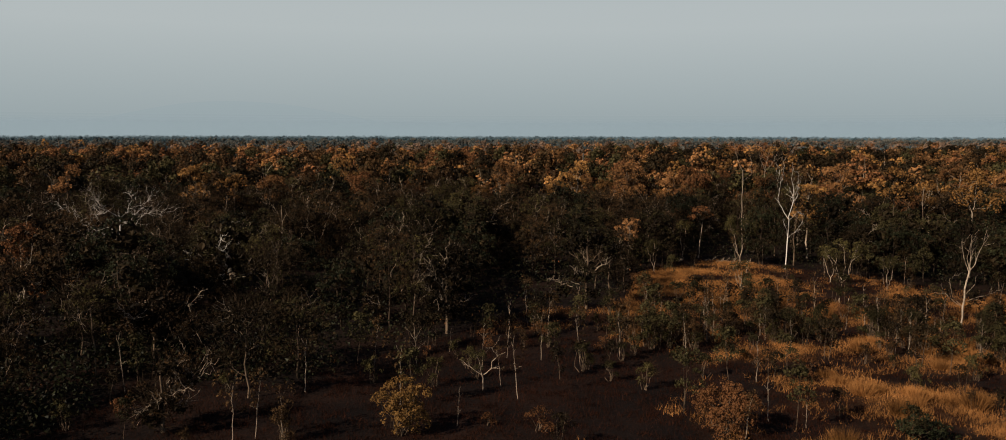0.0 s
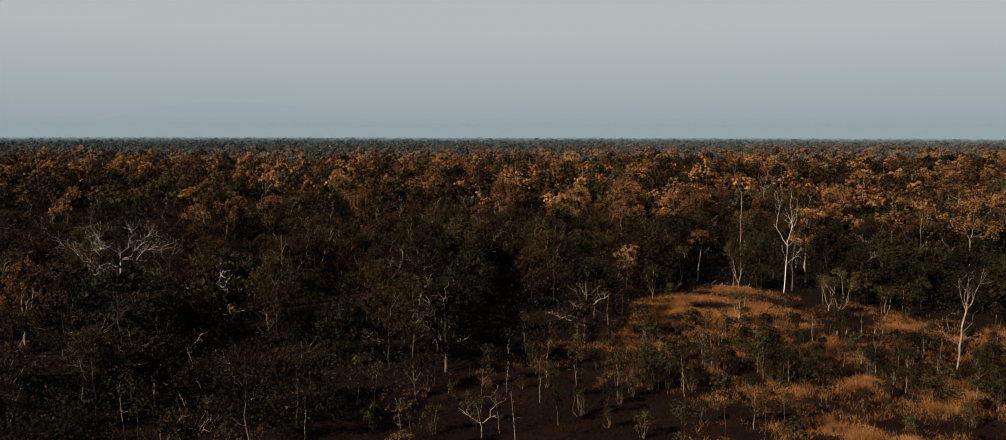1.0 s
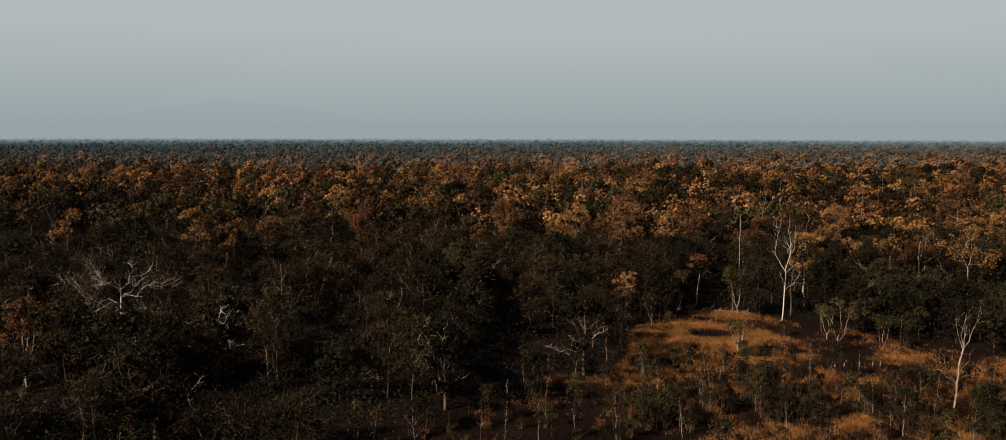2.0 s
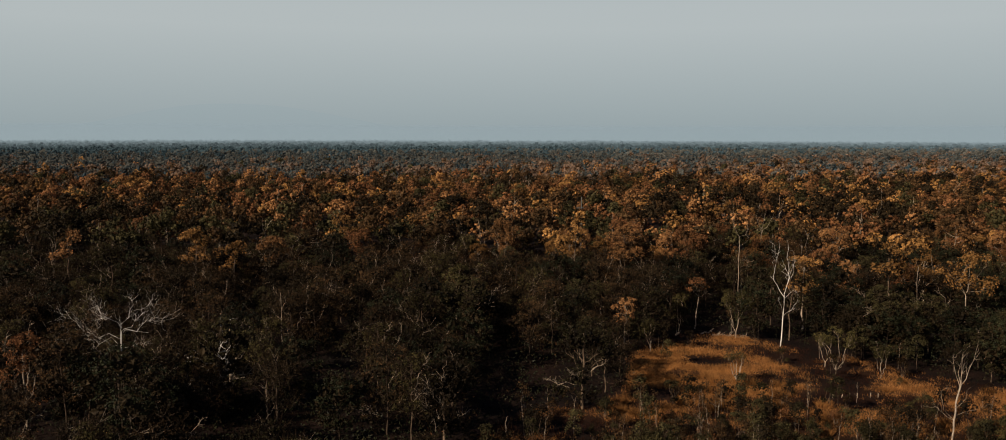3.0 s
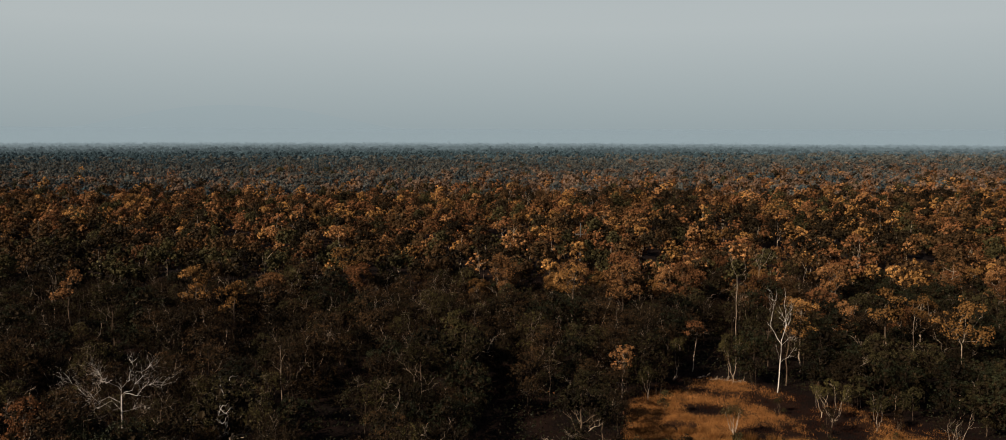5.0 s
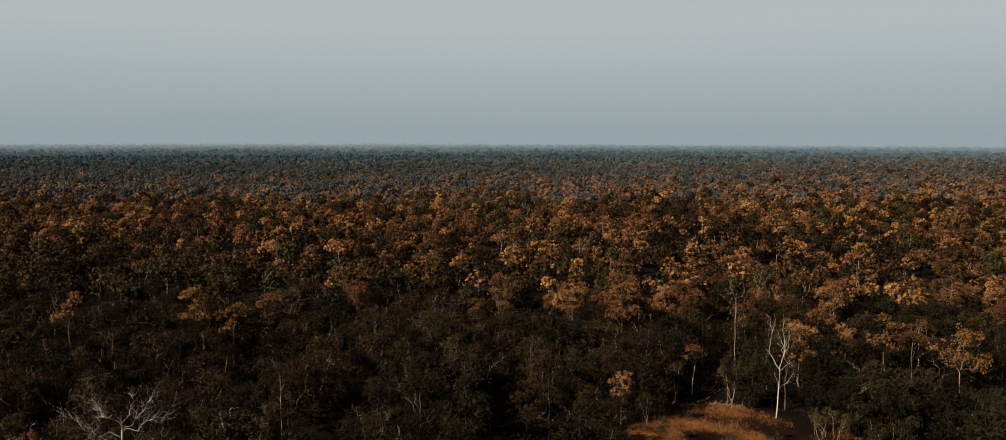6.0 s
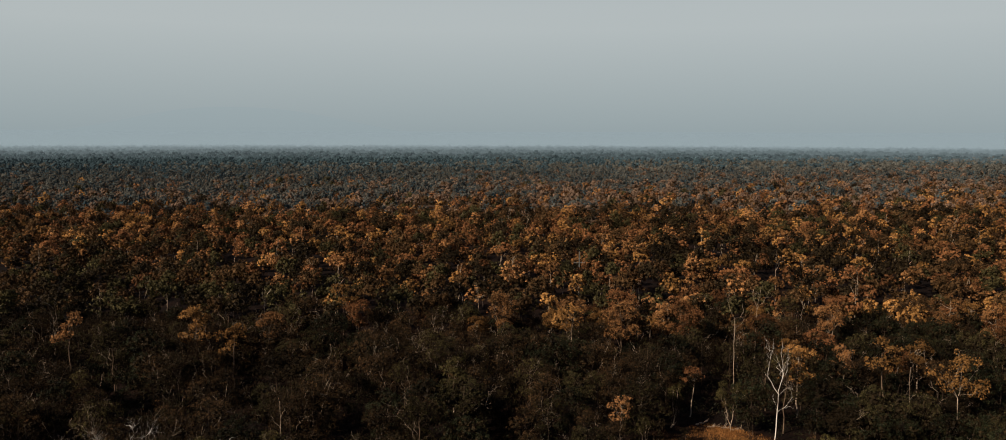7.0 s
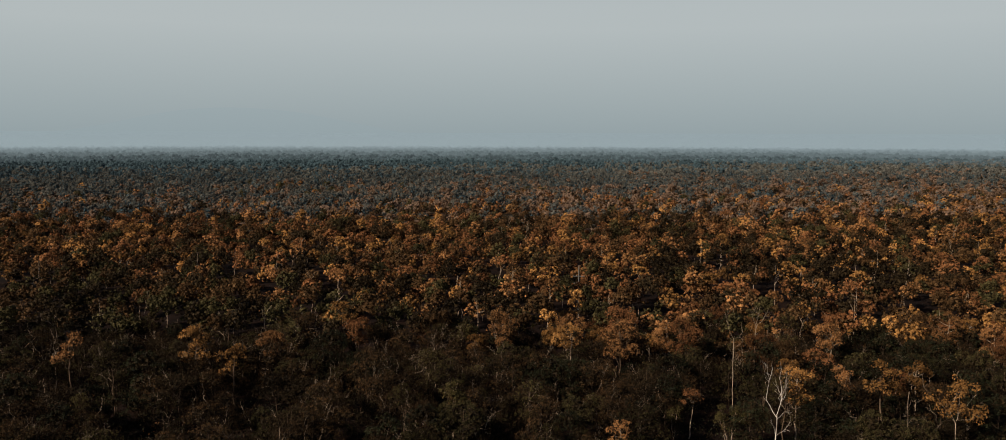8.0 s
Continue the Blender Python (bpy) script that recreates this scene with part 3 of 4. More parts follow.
    stand(limbed_tree(105, "dead_sapling", "slim dead sapling with pale upswept branches", [
        ([(0, -0.2), (-0.08, 2.0), (-0.2, 3.7)], 0.06, 0.02), ([(-0.08, 2.3), (-0.7, 3.3), (-1.1, 3.7)], 0.03, 0.01), ([(-0.08, 2.7), (0.45, 3.5)], 0.03, 0.01),
        ([(0, 1.4), (0.7, 2.05), (0.95, 2.4)], 0.03, 0.01), ([(-0.05, 1.6), (-0.5, 2.2)], 0.025, 0.01)], BARK_PALE, deep=0.1, twig_count=24, sub=2), -8.6, 81.4)
    stand(limbed_tree(106, "bare_tree", "slender pale forked tree above the dry crowns", [
        ([(0.1, -0.3), (0.1, 7.5), (0, 15.4)], 0.12, 0.09), ([(0, 15.4), (-0.8, 16.9), (-1.4, 19.0), (-1.8, 20.6), (-2.5, 21.4)], 0.10, 0.025),
        ([(0, 15.4), (1.15, 15.6), (1.7, 16.7), (1.5, 18.4)], 0.10, 0.03), ([(-0.2, 13.0), (1.5, 14.3), (2.4, 15.8)], 0.05, 0.02)], BARK_PALE, twig_count=110, stout=0.7), 47.7, 168.4)
    stand(limbed_tree(109, "bare_tree", "slim white tree with raised bare branches", [
        ([(0, -0.3), (0.1, 8.0), (0.3, 15.0)], 0.11, 0.07), ([(0.3, 15.0), (0.5, 17.0), (1.0, 19.2)], 0.08, 0.02), ([(0.3, 14.6), (2.0, 17.4), (2.8, 18.6)], 0.07, 0.02),
        ([(0.3, 15.2), (-0.6, 17.4), (-0.8, 18.4)], 0.06, 0.02)], BARK_PALE, twig_count=160, sub=5), 56.0, 182.0)
    stand(limbed_tree(107, "bare_tree", "slim white bare trunk among dark trees", [
        ([(0, -0.3), (0.05, 6.0), (0.2, 9.0), (0.1, 11.6)], 0.14, 0.04), ([(0.1, 7.4), (-0.9, 8.2), (-1.4, 9.4)], 0.05, 0.02), ([(0.2, 9.0), (0.9, 10.2), (1.0, 11.0)], 0.05, 0.02)],
        BARK_PALE, twig_count=60), -33.2, 125.2)
    stand(limbed_tree(108, "bare_tree", "pale bare snag high over the forest", [
        ([(0, -0.3), (0, 8.0), (0, 13.0)], 0.14, 0.09), ([(0, 13.0), (-0.7, 14.2), (-0.8, 15.4)], 0.07, 0.02), ([(0, 13.0), (0.8, 14.0), (0.9, 15.0)], 0.06, 0.02)],
        BARK_PALE, twig_count=40), -56.6, 250.9)
    stand(limbed_tree(110, "bare_tree", "white birch-like trunk with short side branches", [
        ([(0, -0.3), (0.1, 6.0), (-0.05, 10.0), (0, 14.0)], 0.16, 0.05), ([(0, 8.4), (1.0, 9.2)], 0.05, 0.02), ([(0, 10.2), (-0.6, 11.6)], 0.04, 0.015),
        ([(0, 11.2), (0.6, 12.6)], 0.04, 0.015)], BARK_PALE, twig_count=90), 68.6, 137.5)
    stand(limbed_tree(121, "orange_tree", "orange-leaved tree with bare crooked white limbs", [
        ([(0.2, -0.3), (0.1, 5.5), (0, 10.2)], 0.18, 0.13), ([(0, 10.2), (-0.85, 12.4), (-0.5, 14.2), (-0.2, 15.2)], 0.10, 0.03), ([(0.1, 10.8), (0.25, 12.1), (1.5, 12.9), (2.6, 14.6)], 0.10, 0.03),
        ([(0.4, 10.9), (2.3, 11.1), (3.4, 12.2)], 0.07, 0.02), ([(0, 10.4), (-1.6, 12.8), (-2.4, 13.6)], 0.05, 0.02), ([(0.2, 12.0), (0.9, 14.0), (1.2, 16.6)], 0.06, 0.02)],
        BARK_PALE, twig_count=60, sub=6, leaf=LEAF_OCHRE, leaves=1100, size=0.4), 73.7, 132.2)
    # trees along the far edge of the clearing
    for seed, name, label, leaf, h, r, base, n, x, y in (
            (151, "young_orange_tree", "young orange tree with pale stems by the clearing", LEAF_DRY, 9.2, 2.3, 4.6, 800, 20.4, 137.2),
            (154, "russet_tree", "flat-topped russet tree on a slim trunk", LEAF_RUSSET, 9.6, 2.4, 7.0, 520, 35.6, 153.0),
            (158, "dark_tree", "dense dark tree on the edge of the clearing", LEAF_GREEN, 9.5, 3.3, 1.5, 1300, 58.5, 137.0)):
        stand(leafy_tree(seed, name, label, leaf, BARK_PALE if seed != 158 else BARK_DARK, h, r, base, 0.10, 9, n, 0.32, 0.4, sub=3, bare=120), x, y)
    for seed, name, label, h, r, stems, n, x, y in (
            (152, "young_olive_tree", "young olive tree with pale forked stems", 5.4, 1.6, 3, 700, 24.6, 136.6),
            (153, "young_olive_tree", "sparse olive tree with white limbs", 6.8, 1.7, 2, 650, 31.9, 149.4),
            (155, "olive_tree", "wide olive tree with several pale stems", 8.0, 3.0, 4, 2600, 41.0, 145.0),
            (156, "young_olive_tree", "low olive tree with white stems in brown grass", 7.0, 2.7, 5, 1700, 50.0, 123.4),
            (159, "young_olive_tree", "slim olive tree with two white stems", 5.2, 1.4, 2, 600, 50.1, 127.9),
            (157, "young_olive_tree", "small olive tree with a pale stem", 4.9, 1.7, 3, 800, 56.1, 121.9),
            (134, "small_tree", "small pale-stemmed tree alone in the grass", 4.6, 1.9, 5, 650, 34.0, 119.3)):
        stand(vee_tree(seed, name, label, h, r, stems, n), x, y)
    stand(leafy_tree(122, "ochre_tree", "ochre-leaved tree with broad layered crown", LEAF_OCHRE, BARK_MID, 17.2, 3.9, 11.5, 0.2, 7, 900, 0.4), 67.2, 144.0)
    stand(leafy_tree(123, "orange_tree", "orange umbrella-crowned tree on a bare trunk", LEAF_OCHRE, BARK_PALE, 16.6, 3.2, 12.0, 0.17, 6, 700, 0.4, 0.7), 14.8, 176.2)
    stand(leafy_tree(124, "orange_tree", "round orange-leaved tree above the dark canopy", LEAF_DRY, BARK_MID, 16.8, 2.9, 11.0, 0.18, 6, 700, 0.4), -86.6, 167.2)
    stand(leafy_tree(125, "orange_tree", "bright orange tree above the dark canopy", LEAF_OCHRE, BARK_MID, 17.6, 3.6, 11.0, 0.2, 7, 800, 0.4), -37.2, 198.4)
    stand(leafy_tree(126, "ochre_tree", "ochre tree with tufted open leaves", LEAF_OCHRE, BARK_MID, 15.4, 3.0, 8.0, 0.2, 7, 800, 0.4), -53.0, 164.6)
    for seed, name, label, leaf, bark, h, r, base, n, x, y in (
            (181, "ochre_tree", "ochre tree with a full domed crown on a pale trunk", LEAF_OCHRE, BARK_PALE, 14.6, 3.3, 7.0, 2300, 55.5, 153.0),
            (182, "orange_tree", "orange tree with a round crown on a tall pale stem", LEAF_DRY, BARK_PALE, 17.0, 3.0, 11.5, 1800, 71.0, 179.0),
            (183, "ochre_tree", "narrow ochre tree at the edge of dark ones", LEAF_OCHRE, BARK_PALE, 15.0, 2.4, 6.0, 1900, 79.5, 157.0),
            (184, "ochre_tree", "ochre tree with tufted crown above dark trees", LEAF_OCHRE, BARK_MID, 17.0, 3.6, 8.0, 2200, -64.6, 176.4),
            (185, "orange_tree", "small bright orange tree above dark trees", LEAF_DRY, BARK_MID, 14.5, 3.0, 8.0, 1900, -49.5, 181.0),
            (186, "olive_tree", "yellow-olive tree with a rounded crown", LEAF_YELLOW, BARK_PALE, 13.2, 3.0, 4.0, 1900, -8.0, 148.0)):
        stand(leafy_tree(seed, name, label, leaf, bark, h, r, base, 0.16, 11, n, 0.32, 0.5, sub=3, bare=60, boughs=1, inner=LEAF_BROWN), x, y)
    stand(leafy_tree(187, "olive_tree", "broad olive tree with crooked white limbs", LEAF_OLIVE, BARK_PALE, 12.6, 6.4, 2.0, 0.24, 22, 3600, 0.28, 0.3,
                     sub=3, bare=700, boughs=12, bough_bark=BARK_WHITE), -35.0, 107.0)
    stand(leafy_tree(188, "russet_tree", "russet-brown leafy tree among dark trees", LEAF_RUSSET, BARK_PALE, 12.6, 3.4, 2.2, 0.16, 15, 2600, 0.26, 0.3,
                     sub=3, bare=500, boughs=3), -57.4, 99.6)
    stand(leafy_tree(189, "twiggy_tree", "low brown tree with spreading pale branches", LEAF_BROWN, BARK_MID, 8.2, 4.8, 1.2, 0.16, 15, 2000, 0.22, 0.3,
                     sub=4, bare=900, boughs=10), -34.0, 80.5)
    # trees at the wood's edge
    stand(leafy_tree(131, "twiggy_tree", "dense twiggy tree with a pale foot at the wood's edge", LEAF_SHADE, BARK_MID, 11.4, 4.3, 2.2, 0.2, 14, 1300, 0.32, 0.3, sub=4, bare=900, boughs=12), -6.4, 93.8)
    stand(leafy_tree(132, "twiggy_tree", "dense twiggy tree with a pale stub at its foot", LEAF_OLIVE, BARK_MID, 12.0, 4.4, 1.6, 0.2, 14, 1300, 0.32, 0.3, sub=4, bare=700, boughs=7), 10.7, 107.0)
    stand(leafy_tree(133, "twiggy_tree", "brown twiggy tree with upswept branches", LEAF_BROWN, BARK_MID, 6.8, 3.0, 1.2, 0.16, 12, 900, 0.2, 0.3, sub=5, bare=800, twig=TWIG, boughs=8), -25.6, 61.6)
    stand(shrub(141, "orange_bush", "leafy orange-yellow bush in the dark scrub", LEAF_BUSH, 4.8, 2.2, 3600, 0.17, masses=13), -7.7, 61.2)
    stand(shrub(142, "russet_bush", "rounded russet bush with dense dry leaves", LEAF_RUSSET, 3.9, 2.5, 4200, 0.17, masses=16), 16.7, 61.4)
    stand(shrub(143, "green_bush", "dark green leafy bush in dry grass", LEAF_GREEN, 1.7, 2.2, 1500, 0.18), 30.8, 60.2)
    stand(sapling(144, "young_tree", "young tree with dark green leaf tufts", LEAF_OLIVE, BARK_MID, 5.6, 520, 0.7, 2, size=0.24), 14.6, 66.5)


landmarks()


# ---- posts, logs and the mast ----
def fence_post(seed, h):
    rng = np.random.default_rng(seed)
    soup = Soup()
    tube(soup, bent(rng, (0, 0, -0.2), (rng.normal(0, 0.05), rng.normal(0, 0.05), h), 4, 0.02), (0.065, 0.06, 0.058, 0.055, 0.04), 8)
    return tagged(new("fence_post", soup.mesh("fence_post", [BARK_PALE], True)), "short whitish wooden post in the grass", "post", "row of posts")


for k, (dx, h) in enumerate(((46.0, 0.6), (47.2, 0.55), (48.25, 0.65), (49.4, 0.65), (51.2, 0.72), (52.3, 0.6))):
    stand(fence_post(200 + k, h), dx - 0.75, 112.2 + 0.05 * k)


def fallen_log(seed, length, r):
    rng = np.random.default_rng(seed)
    soup = Soup()
    tube(soup, bent(rng, (-length / 2, 0, r * 0.8), (length / 2, 0, r * 0.8), 6, 0.02), np.linspace(r, r * 0.5, 7), 7)
    for k in range(3):
        x = rng.uniform(-0.3, 0.4) * length
        tube(soup, bent(rng, (x, 0, r), (x + 0.5, rng.normal(0, 0.4), r + 0.6), 3, 0.05), np.linspace(r * 0.4, 0.02, 4), 5)
    return tagged(new("fallen_log", soup.mesh("fallen_log", [BARK_PALE], True)), "pale fallen log at the clearing's edge", "log", "fallen logs")


for k, (x, y, a, s) in enumerate(((38.6, 147.2, 12, 2.4), (40.6, 146.6, -10, 1.6), (42.4, 145.8, 8, 2.2), (31.4, 147.6, 60, 2.2), (36.8, 149.0, 35, 3.0))):
    stand(fallen_log(220 + k, s, 0.16), x, y, a)


def mast():
    """A pole with two crossarms and insulators."""
    pole = thing("power_pole", "grey power pole with two crossarms among the trees", "power pole")
    steel, n, l, p = shader("weathered_concrete", 0.8, 0.3)
    tex = n.new("ShaderNodeTexNoise")
    tex.inputs["Scale"].default_value = 5
    r = ramp_of(n, [(0.3, (0.07, 0.07, 0.065)), (0.7, (0.17, 0.17, 0.16))])
    l.new(tex.outputs["Fac"], r.inputs[0])
    l.new(r.outputs[0], p.inputs["Base Color"])
    s = Soup()
    tube(s, [(0, 0, -0.5), (0, 0, 8), (0, 0, 17.2)], (0.22, 0.19, 0.13), 8)
    part("shaft", s.mesh("shaft", [steel], True), pole)
    for z in (11.7, 13.8):
        s = Soup()
        tube(s, [(-1.7, -0.16, z), (0, -0.16, z), (1.7, -0.16, z)], (0.09, 0.09, 0.09), 4)
        arm = part("crossarm", s.mesh("crossarm", [steel]), pole)
        for x in (-1.55, -0.7, 0.7, 1.55):
            q = Soup()
            tube(q, [(x, -0.16, z + 0.08), (x, -0.16, z + 0.2), (x, -0.16, z + 0.36)], (0.04, 0.09, 0.05), 6)
            part("insulator", q.mesh("insulator", [steel], True), arm)
    stand(pole, 24.0, 254.0)


mast()


# ---- the wood near the clearing, tree by tree ----
G_DRY, G_GREEN, G_BARE, G_DEAD = "dry-leaved forest trees", "dark-leaved forest trees", "twiggy forest trees", "dead trees"
DRY = [leafy_tree(300 + k, "orange_tree", "dry-season tree with orange-brown leaves", (LEAF_DRY, LEAF_RUSSET, LEAF_OCHRE, LEAF_DRY, LEAF_RUSSET, LEAF_BROWN)[k],
                  (BARK_PALE, BARK_MID, BARK_PALE, BARK_MID, BARK_MID, BARK_MID)[k], (14.5, 15.5, 13.5, 16, 14, 13)[k], (3.2, 3.8, 2.9, 3.5, 3.7, 3.6)[k],
                  (7.0, 8, 6.5, 9, 6, 5)[k], 0.13, (12, 14, 10, 13, 14, 14)[k], 2700, 0.28, 0.45, G_DRY, sub=2, bare=90, boughs=(0, 2, 0, 1, 0, 1)[k],
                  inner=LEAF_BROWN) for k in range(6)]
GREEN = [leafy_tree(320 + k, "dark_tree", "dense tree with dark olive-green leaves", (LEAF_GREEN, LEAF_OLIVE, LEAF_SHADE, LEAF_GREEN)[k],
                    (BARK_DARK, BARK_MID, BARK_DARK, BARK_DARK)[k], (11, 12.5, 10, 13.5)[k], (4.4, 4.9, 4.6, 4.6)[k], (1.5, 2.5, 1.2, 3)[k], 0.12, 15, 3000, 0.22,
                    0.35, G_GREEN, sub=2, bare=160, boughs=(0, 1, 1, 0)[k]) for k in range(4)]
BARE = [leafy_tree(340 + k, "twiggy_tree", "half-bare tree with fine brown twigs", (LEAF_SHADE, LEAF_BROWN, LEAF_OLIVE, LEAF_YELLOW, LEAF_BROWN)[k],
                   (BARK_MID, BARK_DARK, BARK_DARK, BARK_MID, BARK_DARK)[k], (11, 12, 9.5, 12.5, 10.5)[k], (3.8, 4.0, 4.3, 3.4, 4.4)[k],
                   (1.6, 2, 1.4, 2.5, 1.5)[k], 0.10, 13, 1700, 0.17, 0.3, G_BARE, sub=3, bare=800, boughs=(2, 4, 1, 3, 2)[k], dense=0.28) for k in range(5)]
DEAD = [dead_tree(360 + k, "dead_tree", "leafless tree with pale forked branches", 0.10, (4.2, 5.5, 3.5)[k],
                  ([(-1.5, .3, 10), (1.3, -.4, 11), (.3, .9, 9.4), (-.7, -1, 8.6)], [(-1.0, .2, 12.5), (1.2, .3, 11.6), (.2, -.8, 10.5)],
                   [(-2, .4, 8), (1.8, .5, 8.6), (.4, -1.2, 9.2), (-.6, 1.2, 7.6), (2.2, -.7, 6.8)])[k], BARK_PALE, G_DEAD, 7, 150, trunk_bend=0.03) for k in range(3)]

FREE = [(47.4, 140.4, 3), (-47.6, 102.2, 2.2), (-6.4, 93.8, 3.4), (10.7, 107, 3.4), (74.2, 132.4, 3.5), (67.2, 144, 3.5), (14.8, 176.2, 3),
        (-33, 125.2, 2), (-25.6, 61.6, 3), (-86.6, 167.2, 3), (-53, 164.6, 3), (-37.2, 198.4, 3), (47.7, 168.4, 2.5), (2.5, 111, 8), (6, 121, 7), (-1, 103, 4), (-34, 80.5, 5), (-24.6, 118, 5), (50, 178, 5), (-21.8, 103.4, 3), (44.2, 157.2, 3), (47.1, 162.5, 3), (-35, 107, 6), (-57.4, 99.6, 3.5), (55.5, 153, 3.5), (71, 179, 3), (79.5, 157, 2.6), (-64.6, 176.4, 3.5), (-49.5, 181, 3), (-8, 148, 3), (-17, 105, 4), (-26, 88, 4), (-45, 84, 4)]


def near_wood():
    rng = np.random.default_rng(5)
    step = 6.2
    for row, y0 in enumerate(np.arange(42, 207, step * 0.88)):
        for x0 in np.arange(-150, 150, step):
            x = x0 + step * 0.5 * (row % 2) + rng.uniform(-1.5, 1.5)
            y = y0 + rng.uniform(-1.5, 1.5)
            a, b, c, d = rng.random(4)
            # trees left of the view are unseen, added for the shade they cast
            if x < -0.64 * y - 26 or (y < 62 and x > -0.62 * y - 3) or x > 0.64 * y + 6 or in_clearing(x, y) or any(math.hypot(x - fx, y - fy) < fr for fx, fy, fr in FREE):
                continue
            if 62 < y < 74 and a < 0.40:
                continue
            gap = noise.noise(Vector((x / 12, y / 12, 4.4)))
            if gap > (0.20 if x < 30 else 0.26) and y < 172:
                continue
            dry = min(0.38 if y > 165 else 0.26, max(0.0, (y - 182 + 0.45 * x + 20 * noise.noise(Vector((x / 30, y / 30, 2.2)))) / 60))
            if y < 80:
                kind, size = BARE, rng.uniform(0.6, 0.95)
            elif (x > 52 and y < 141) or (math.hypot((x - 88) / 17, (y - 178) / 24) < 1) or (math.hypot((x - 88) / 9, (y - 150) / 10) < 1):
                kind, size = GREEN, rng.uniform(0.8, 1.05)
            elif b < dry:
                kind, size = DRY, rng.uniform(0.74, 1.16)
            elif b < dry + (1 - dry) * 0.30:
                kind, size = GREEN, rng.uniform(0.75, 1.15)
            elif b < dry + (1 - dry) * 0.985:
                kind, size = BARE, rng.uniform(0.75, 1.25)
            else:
                kind, size = DEAD, rng.uniform(0.8, 1.1)
            if 3 < x < 20 and 110 < y < 142:
                size *= 0.72
            plant(kind[int(c * len(kind))], x, y, d * 360, size)


near_wood()
for x, y, k, size in ((73, 126.5, 0, 0.95), (77.5, 124, 1, 0.9), (68.5, 125, 3, 0.8), (61.5, 135, 2, 0.9), (64.5, 131.5, 0, 0.8), (81, 121, 3, 0.9), (71, 119.5, 1, 0.7)):
    plant(GREEN[k], x, y, 40 * x, size)


# ---- scrub in the clearing ----
SAPLINGS = [sapling(400, "young_tree", "thin pale-stemmed young tree with few leaves", LEAF_BROWN, BARK_PALE, 4.4, 120),
            sapling(401, "young_tree", "thin young tree with olive leaf tufts", LEAF_OLIVE, BARK_MID, 3.8, 420),
            sapling(402, "young_tree", "thin brown-stemmed young tree with dark leaves", LEAF_SHADE, BARK_MID, 3.2, 380, stems=2),
            sapling(403, "bare_sapling", "bare white upright sapling stem", LEAF_SHADE, BARK_PALE, 3.6, 0)]
SHRUBS = [shrub(420, "shrub", "dark olive leafy shrub in dry grass", LEAF_OLIVE, 3.4, 1.15, 700, 0.16),
          shrub(421, "shrub", "brown-green upright shrub in the scrub", LEAF_BROWN, 3.0, 0.9, 560, 0.15, bare=140),
          shrub(422, "shrub", "low yellow-olive leafy shrub in dry grass", LEAF_YELLOW, 2.6, 0.9, 480, 0.15, bare=120),
          shrub(423, "shrub", "low dry red-brown shrub", LEAF_RUSSET, 2.0, 1.1, 480, 0.15)]


def tussock(seed, h, r):
    rng = np.random.default_rng(seed)
    soup = Soup()
    n = 420
    a, q = rng.uniform(0, 2 * np.pi, n), r * np.sqrt(rng.random(n)) * 0.55
    p = np.stack([np.cos(a) * q, np.sin(a) * q, np.full(n, -0.03)], -1)
    d = unit(np.stack([np.cos(a) * q * 1.1, np.sin(a) * q * 1.1, np.full(n, h * 0.9)], -1) + rng.normal(0, 0.16, (n, 3)))
    blades(soup, p, d, unit(rng.normal(size=(n, 3))), h * rng.uniform(0.6, 1.15, n), rng.uniform(0.03, 0.07, n))
    return tagged(new("grass_tussock", soup.mesh("grass_tussock", [GRASS_GOLD])), "rounded tussock of dry golden grass", "grass tussock", "tussocks in the clearing")


TUSSOCKS = [tussock(440, 1.1, 1.3), tussock(441, 0.9, 1.0), tussock(442, 1.3, 1.1)]


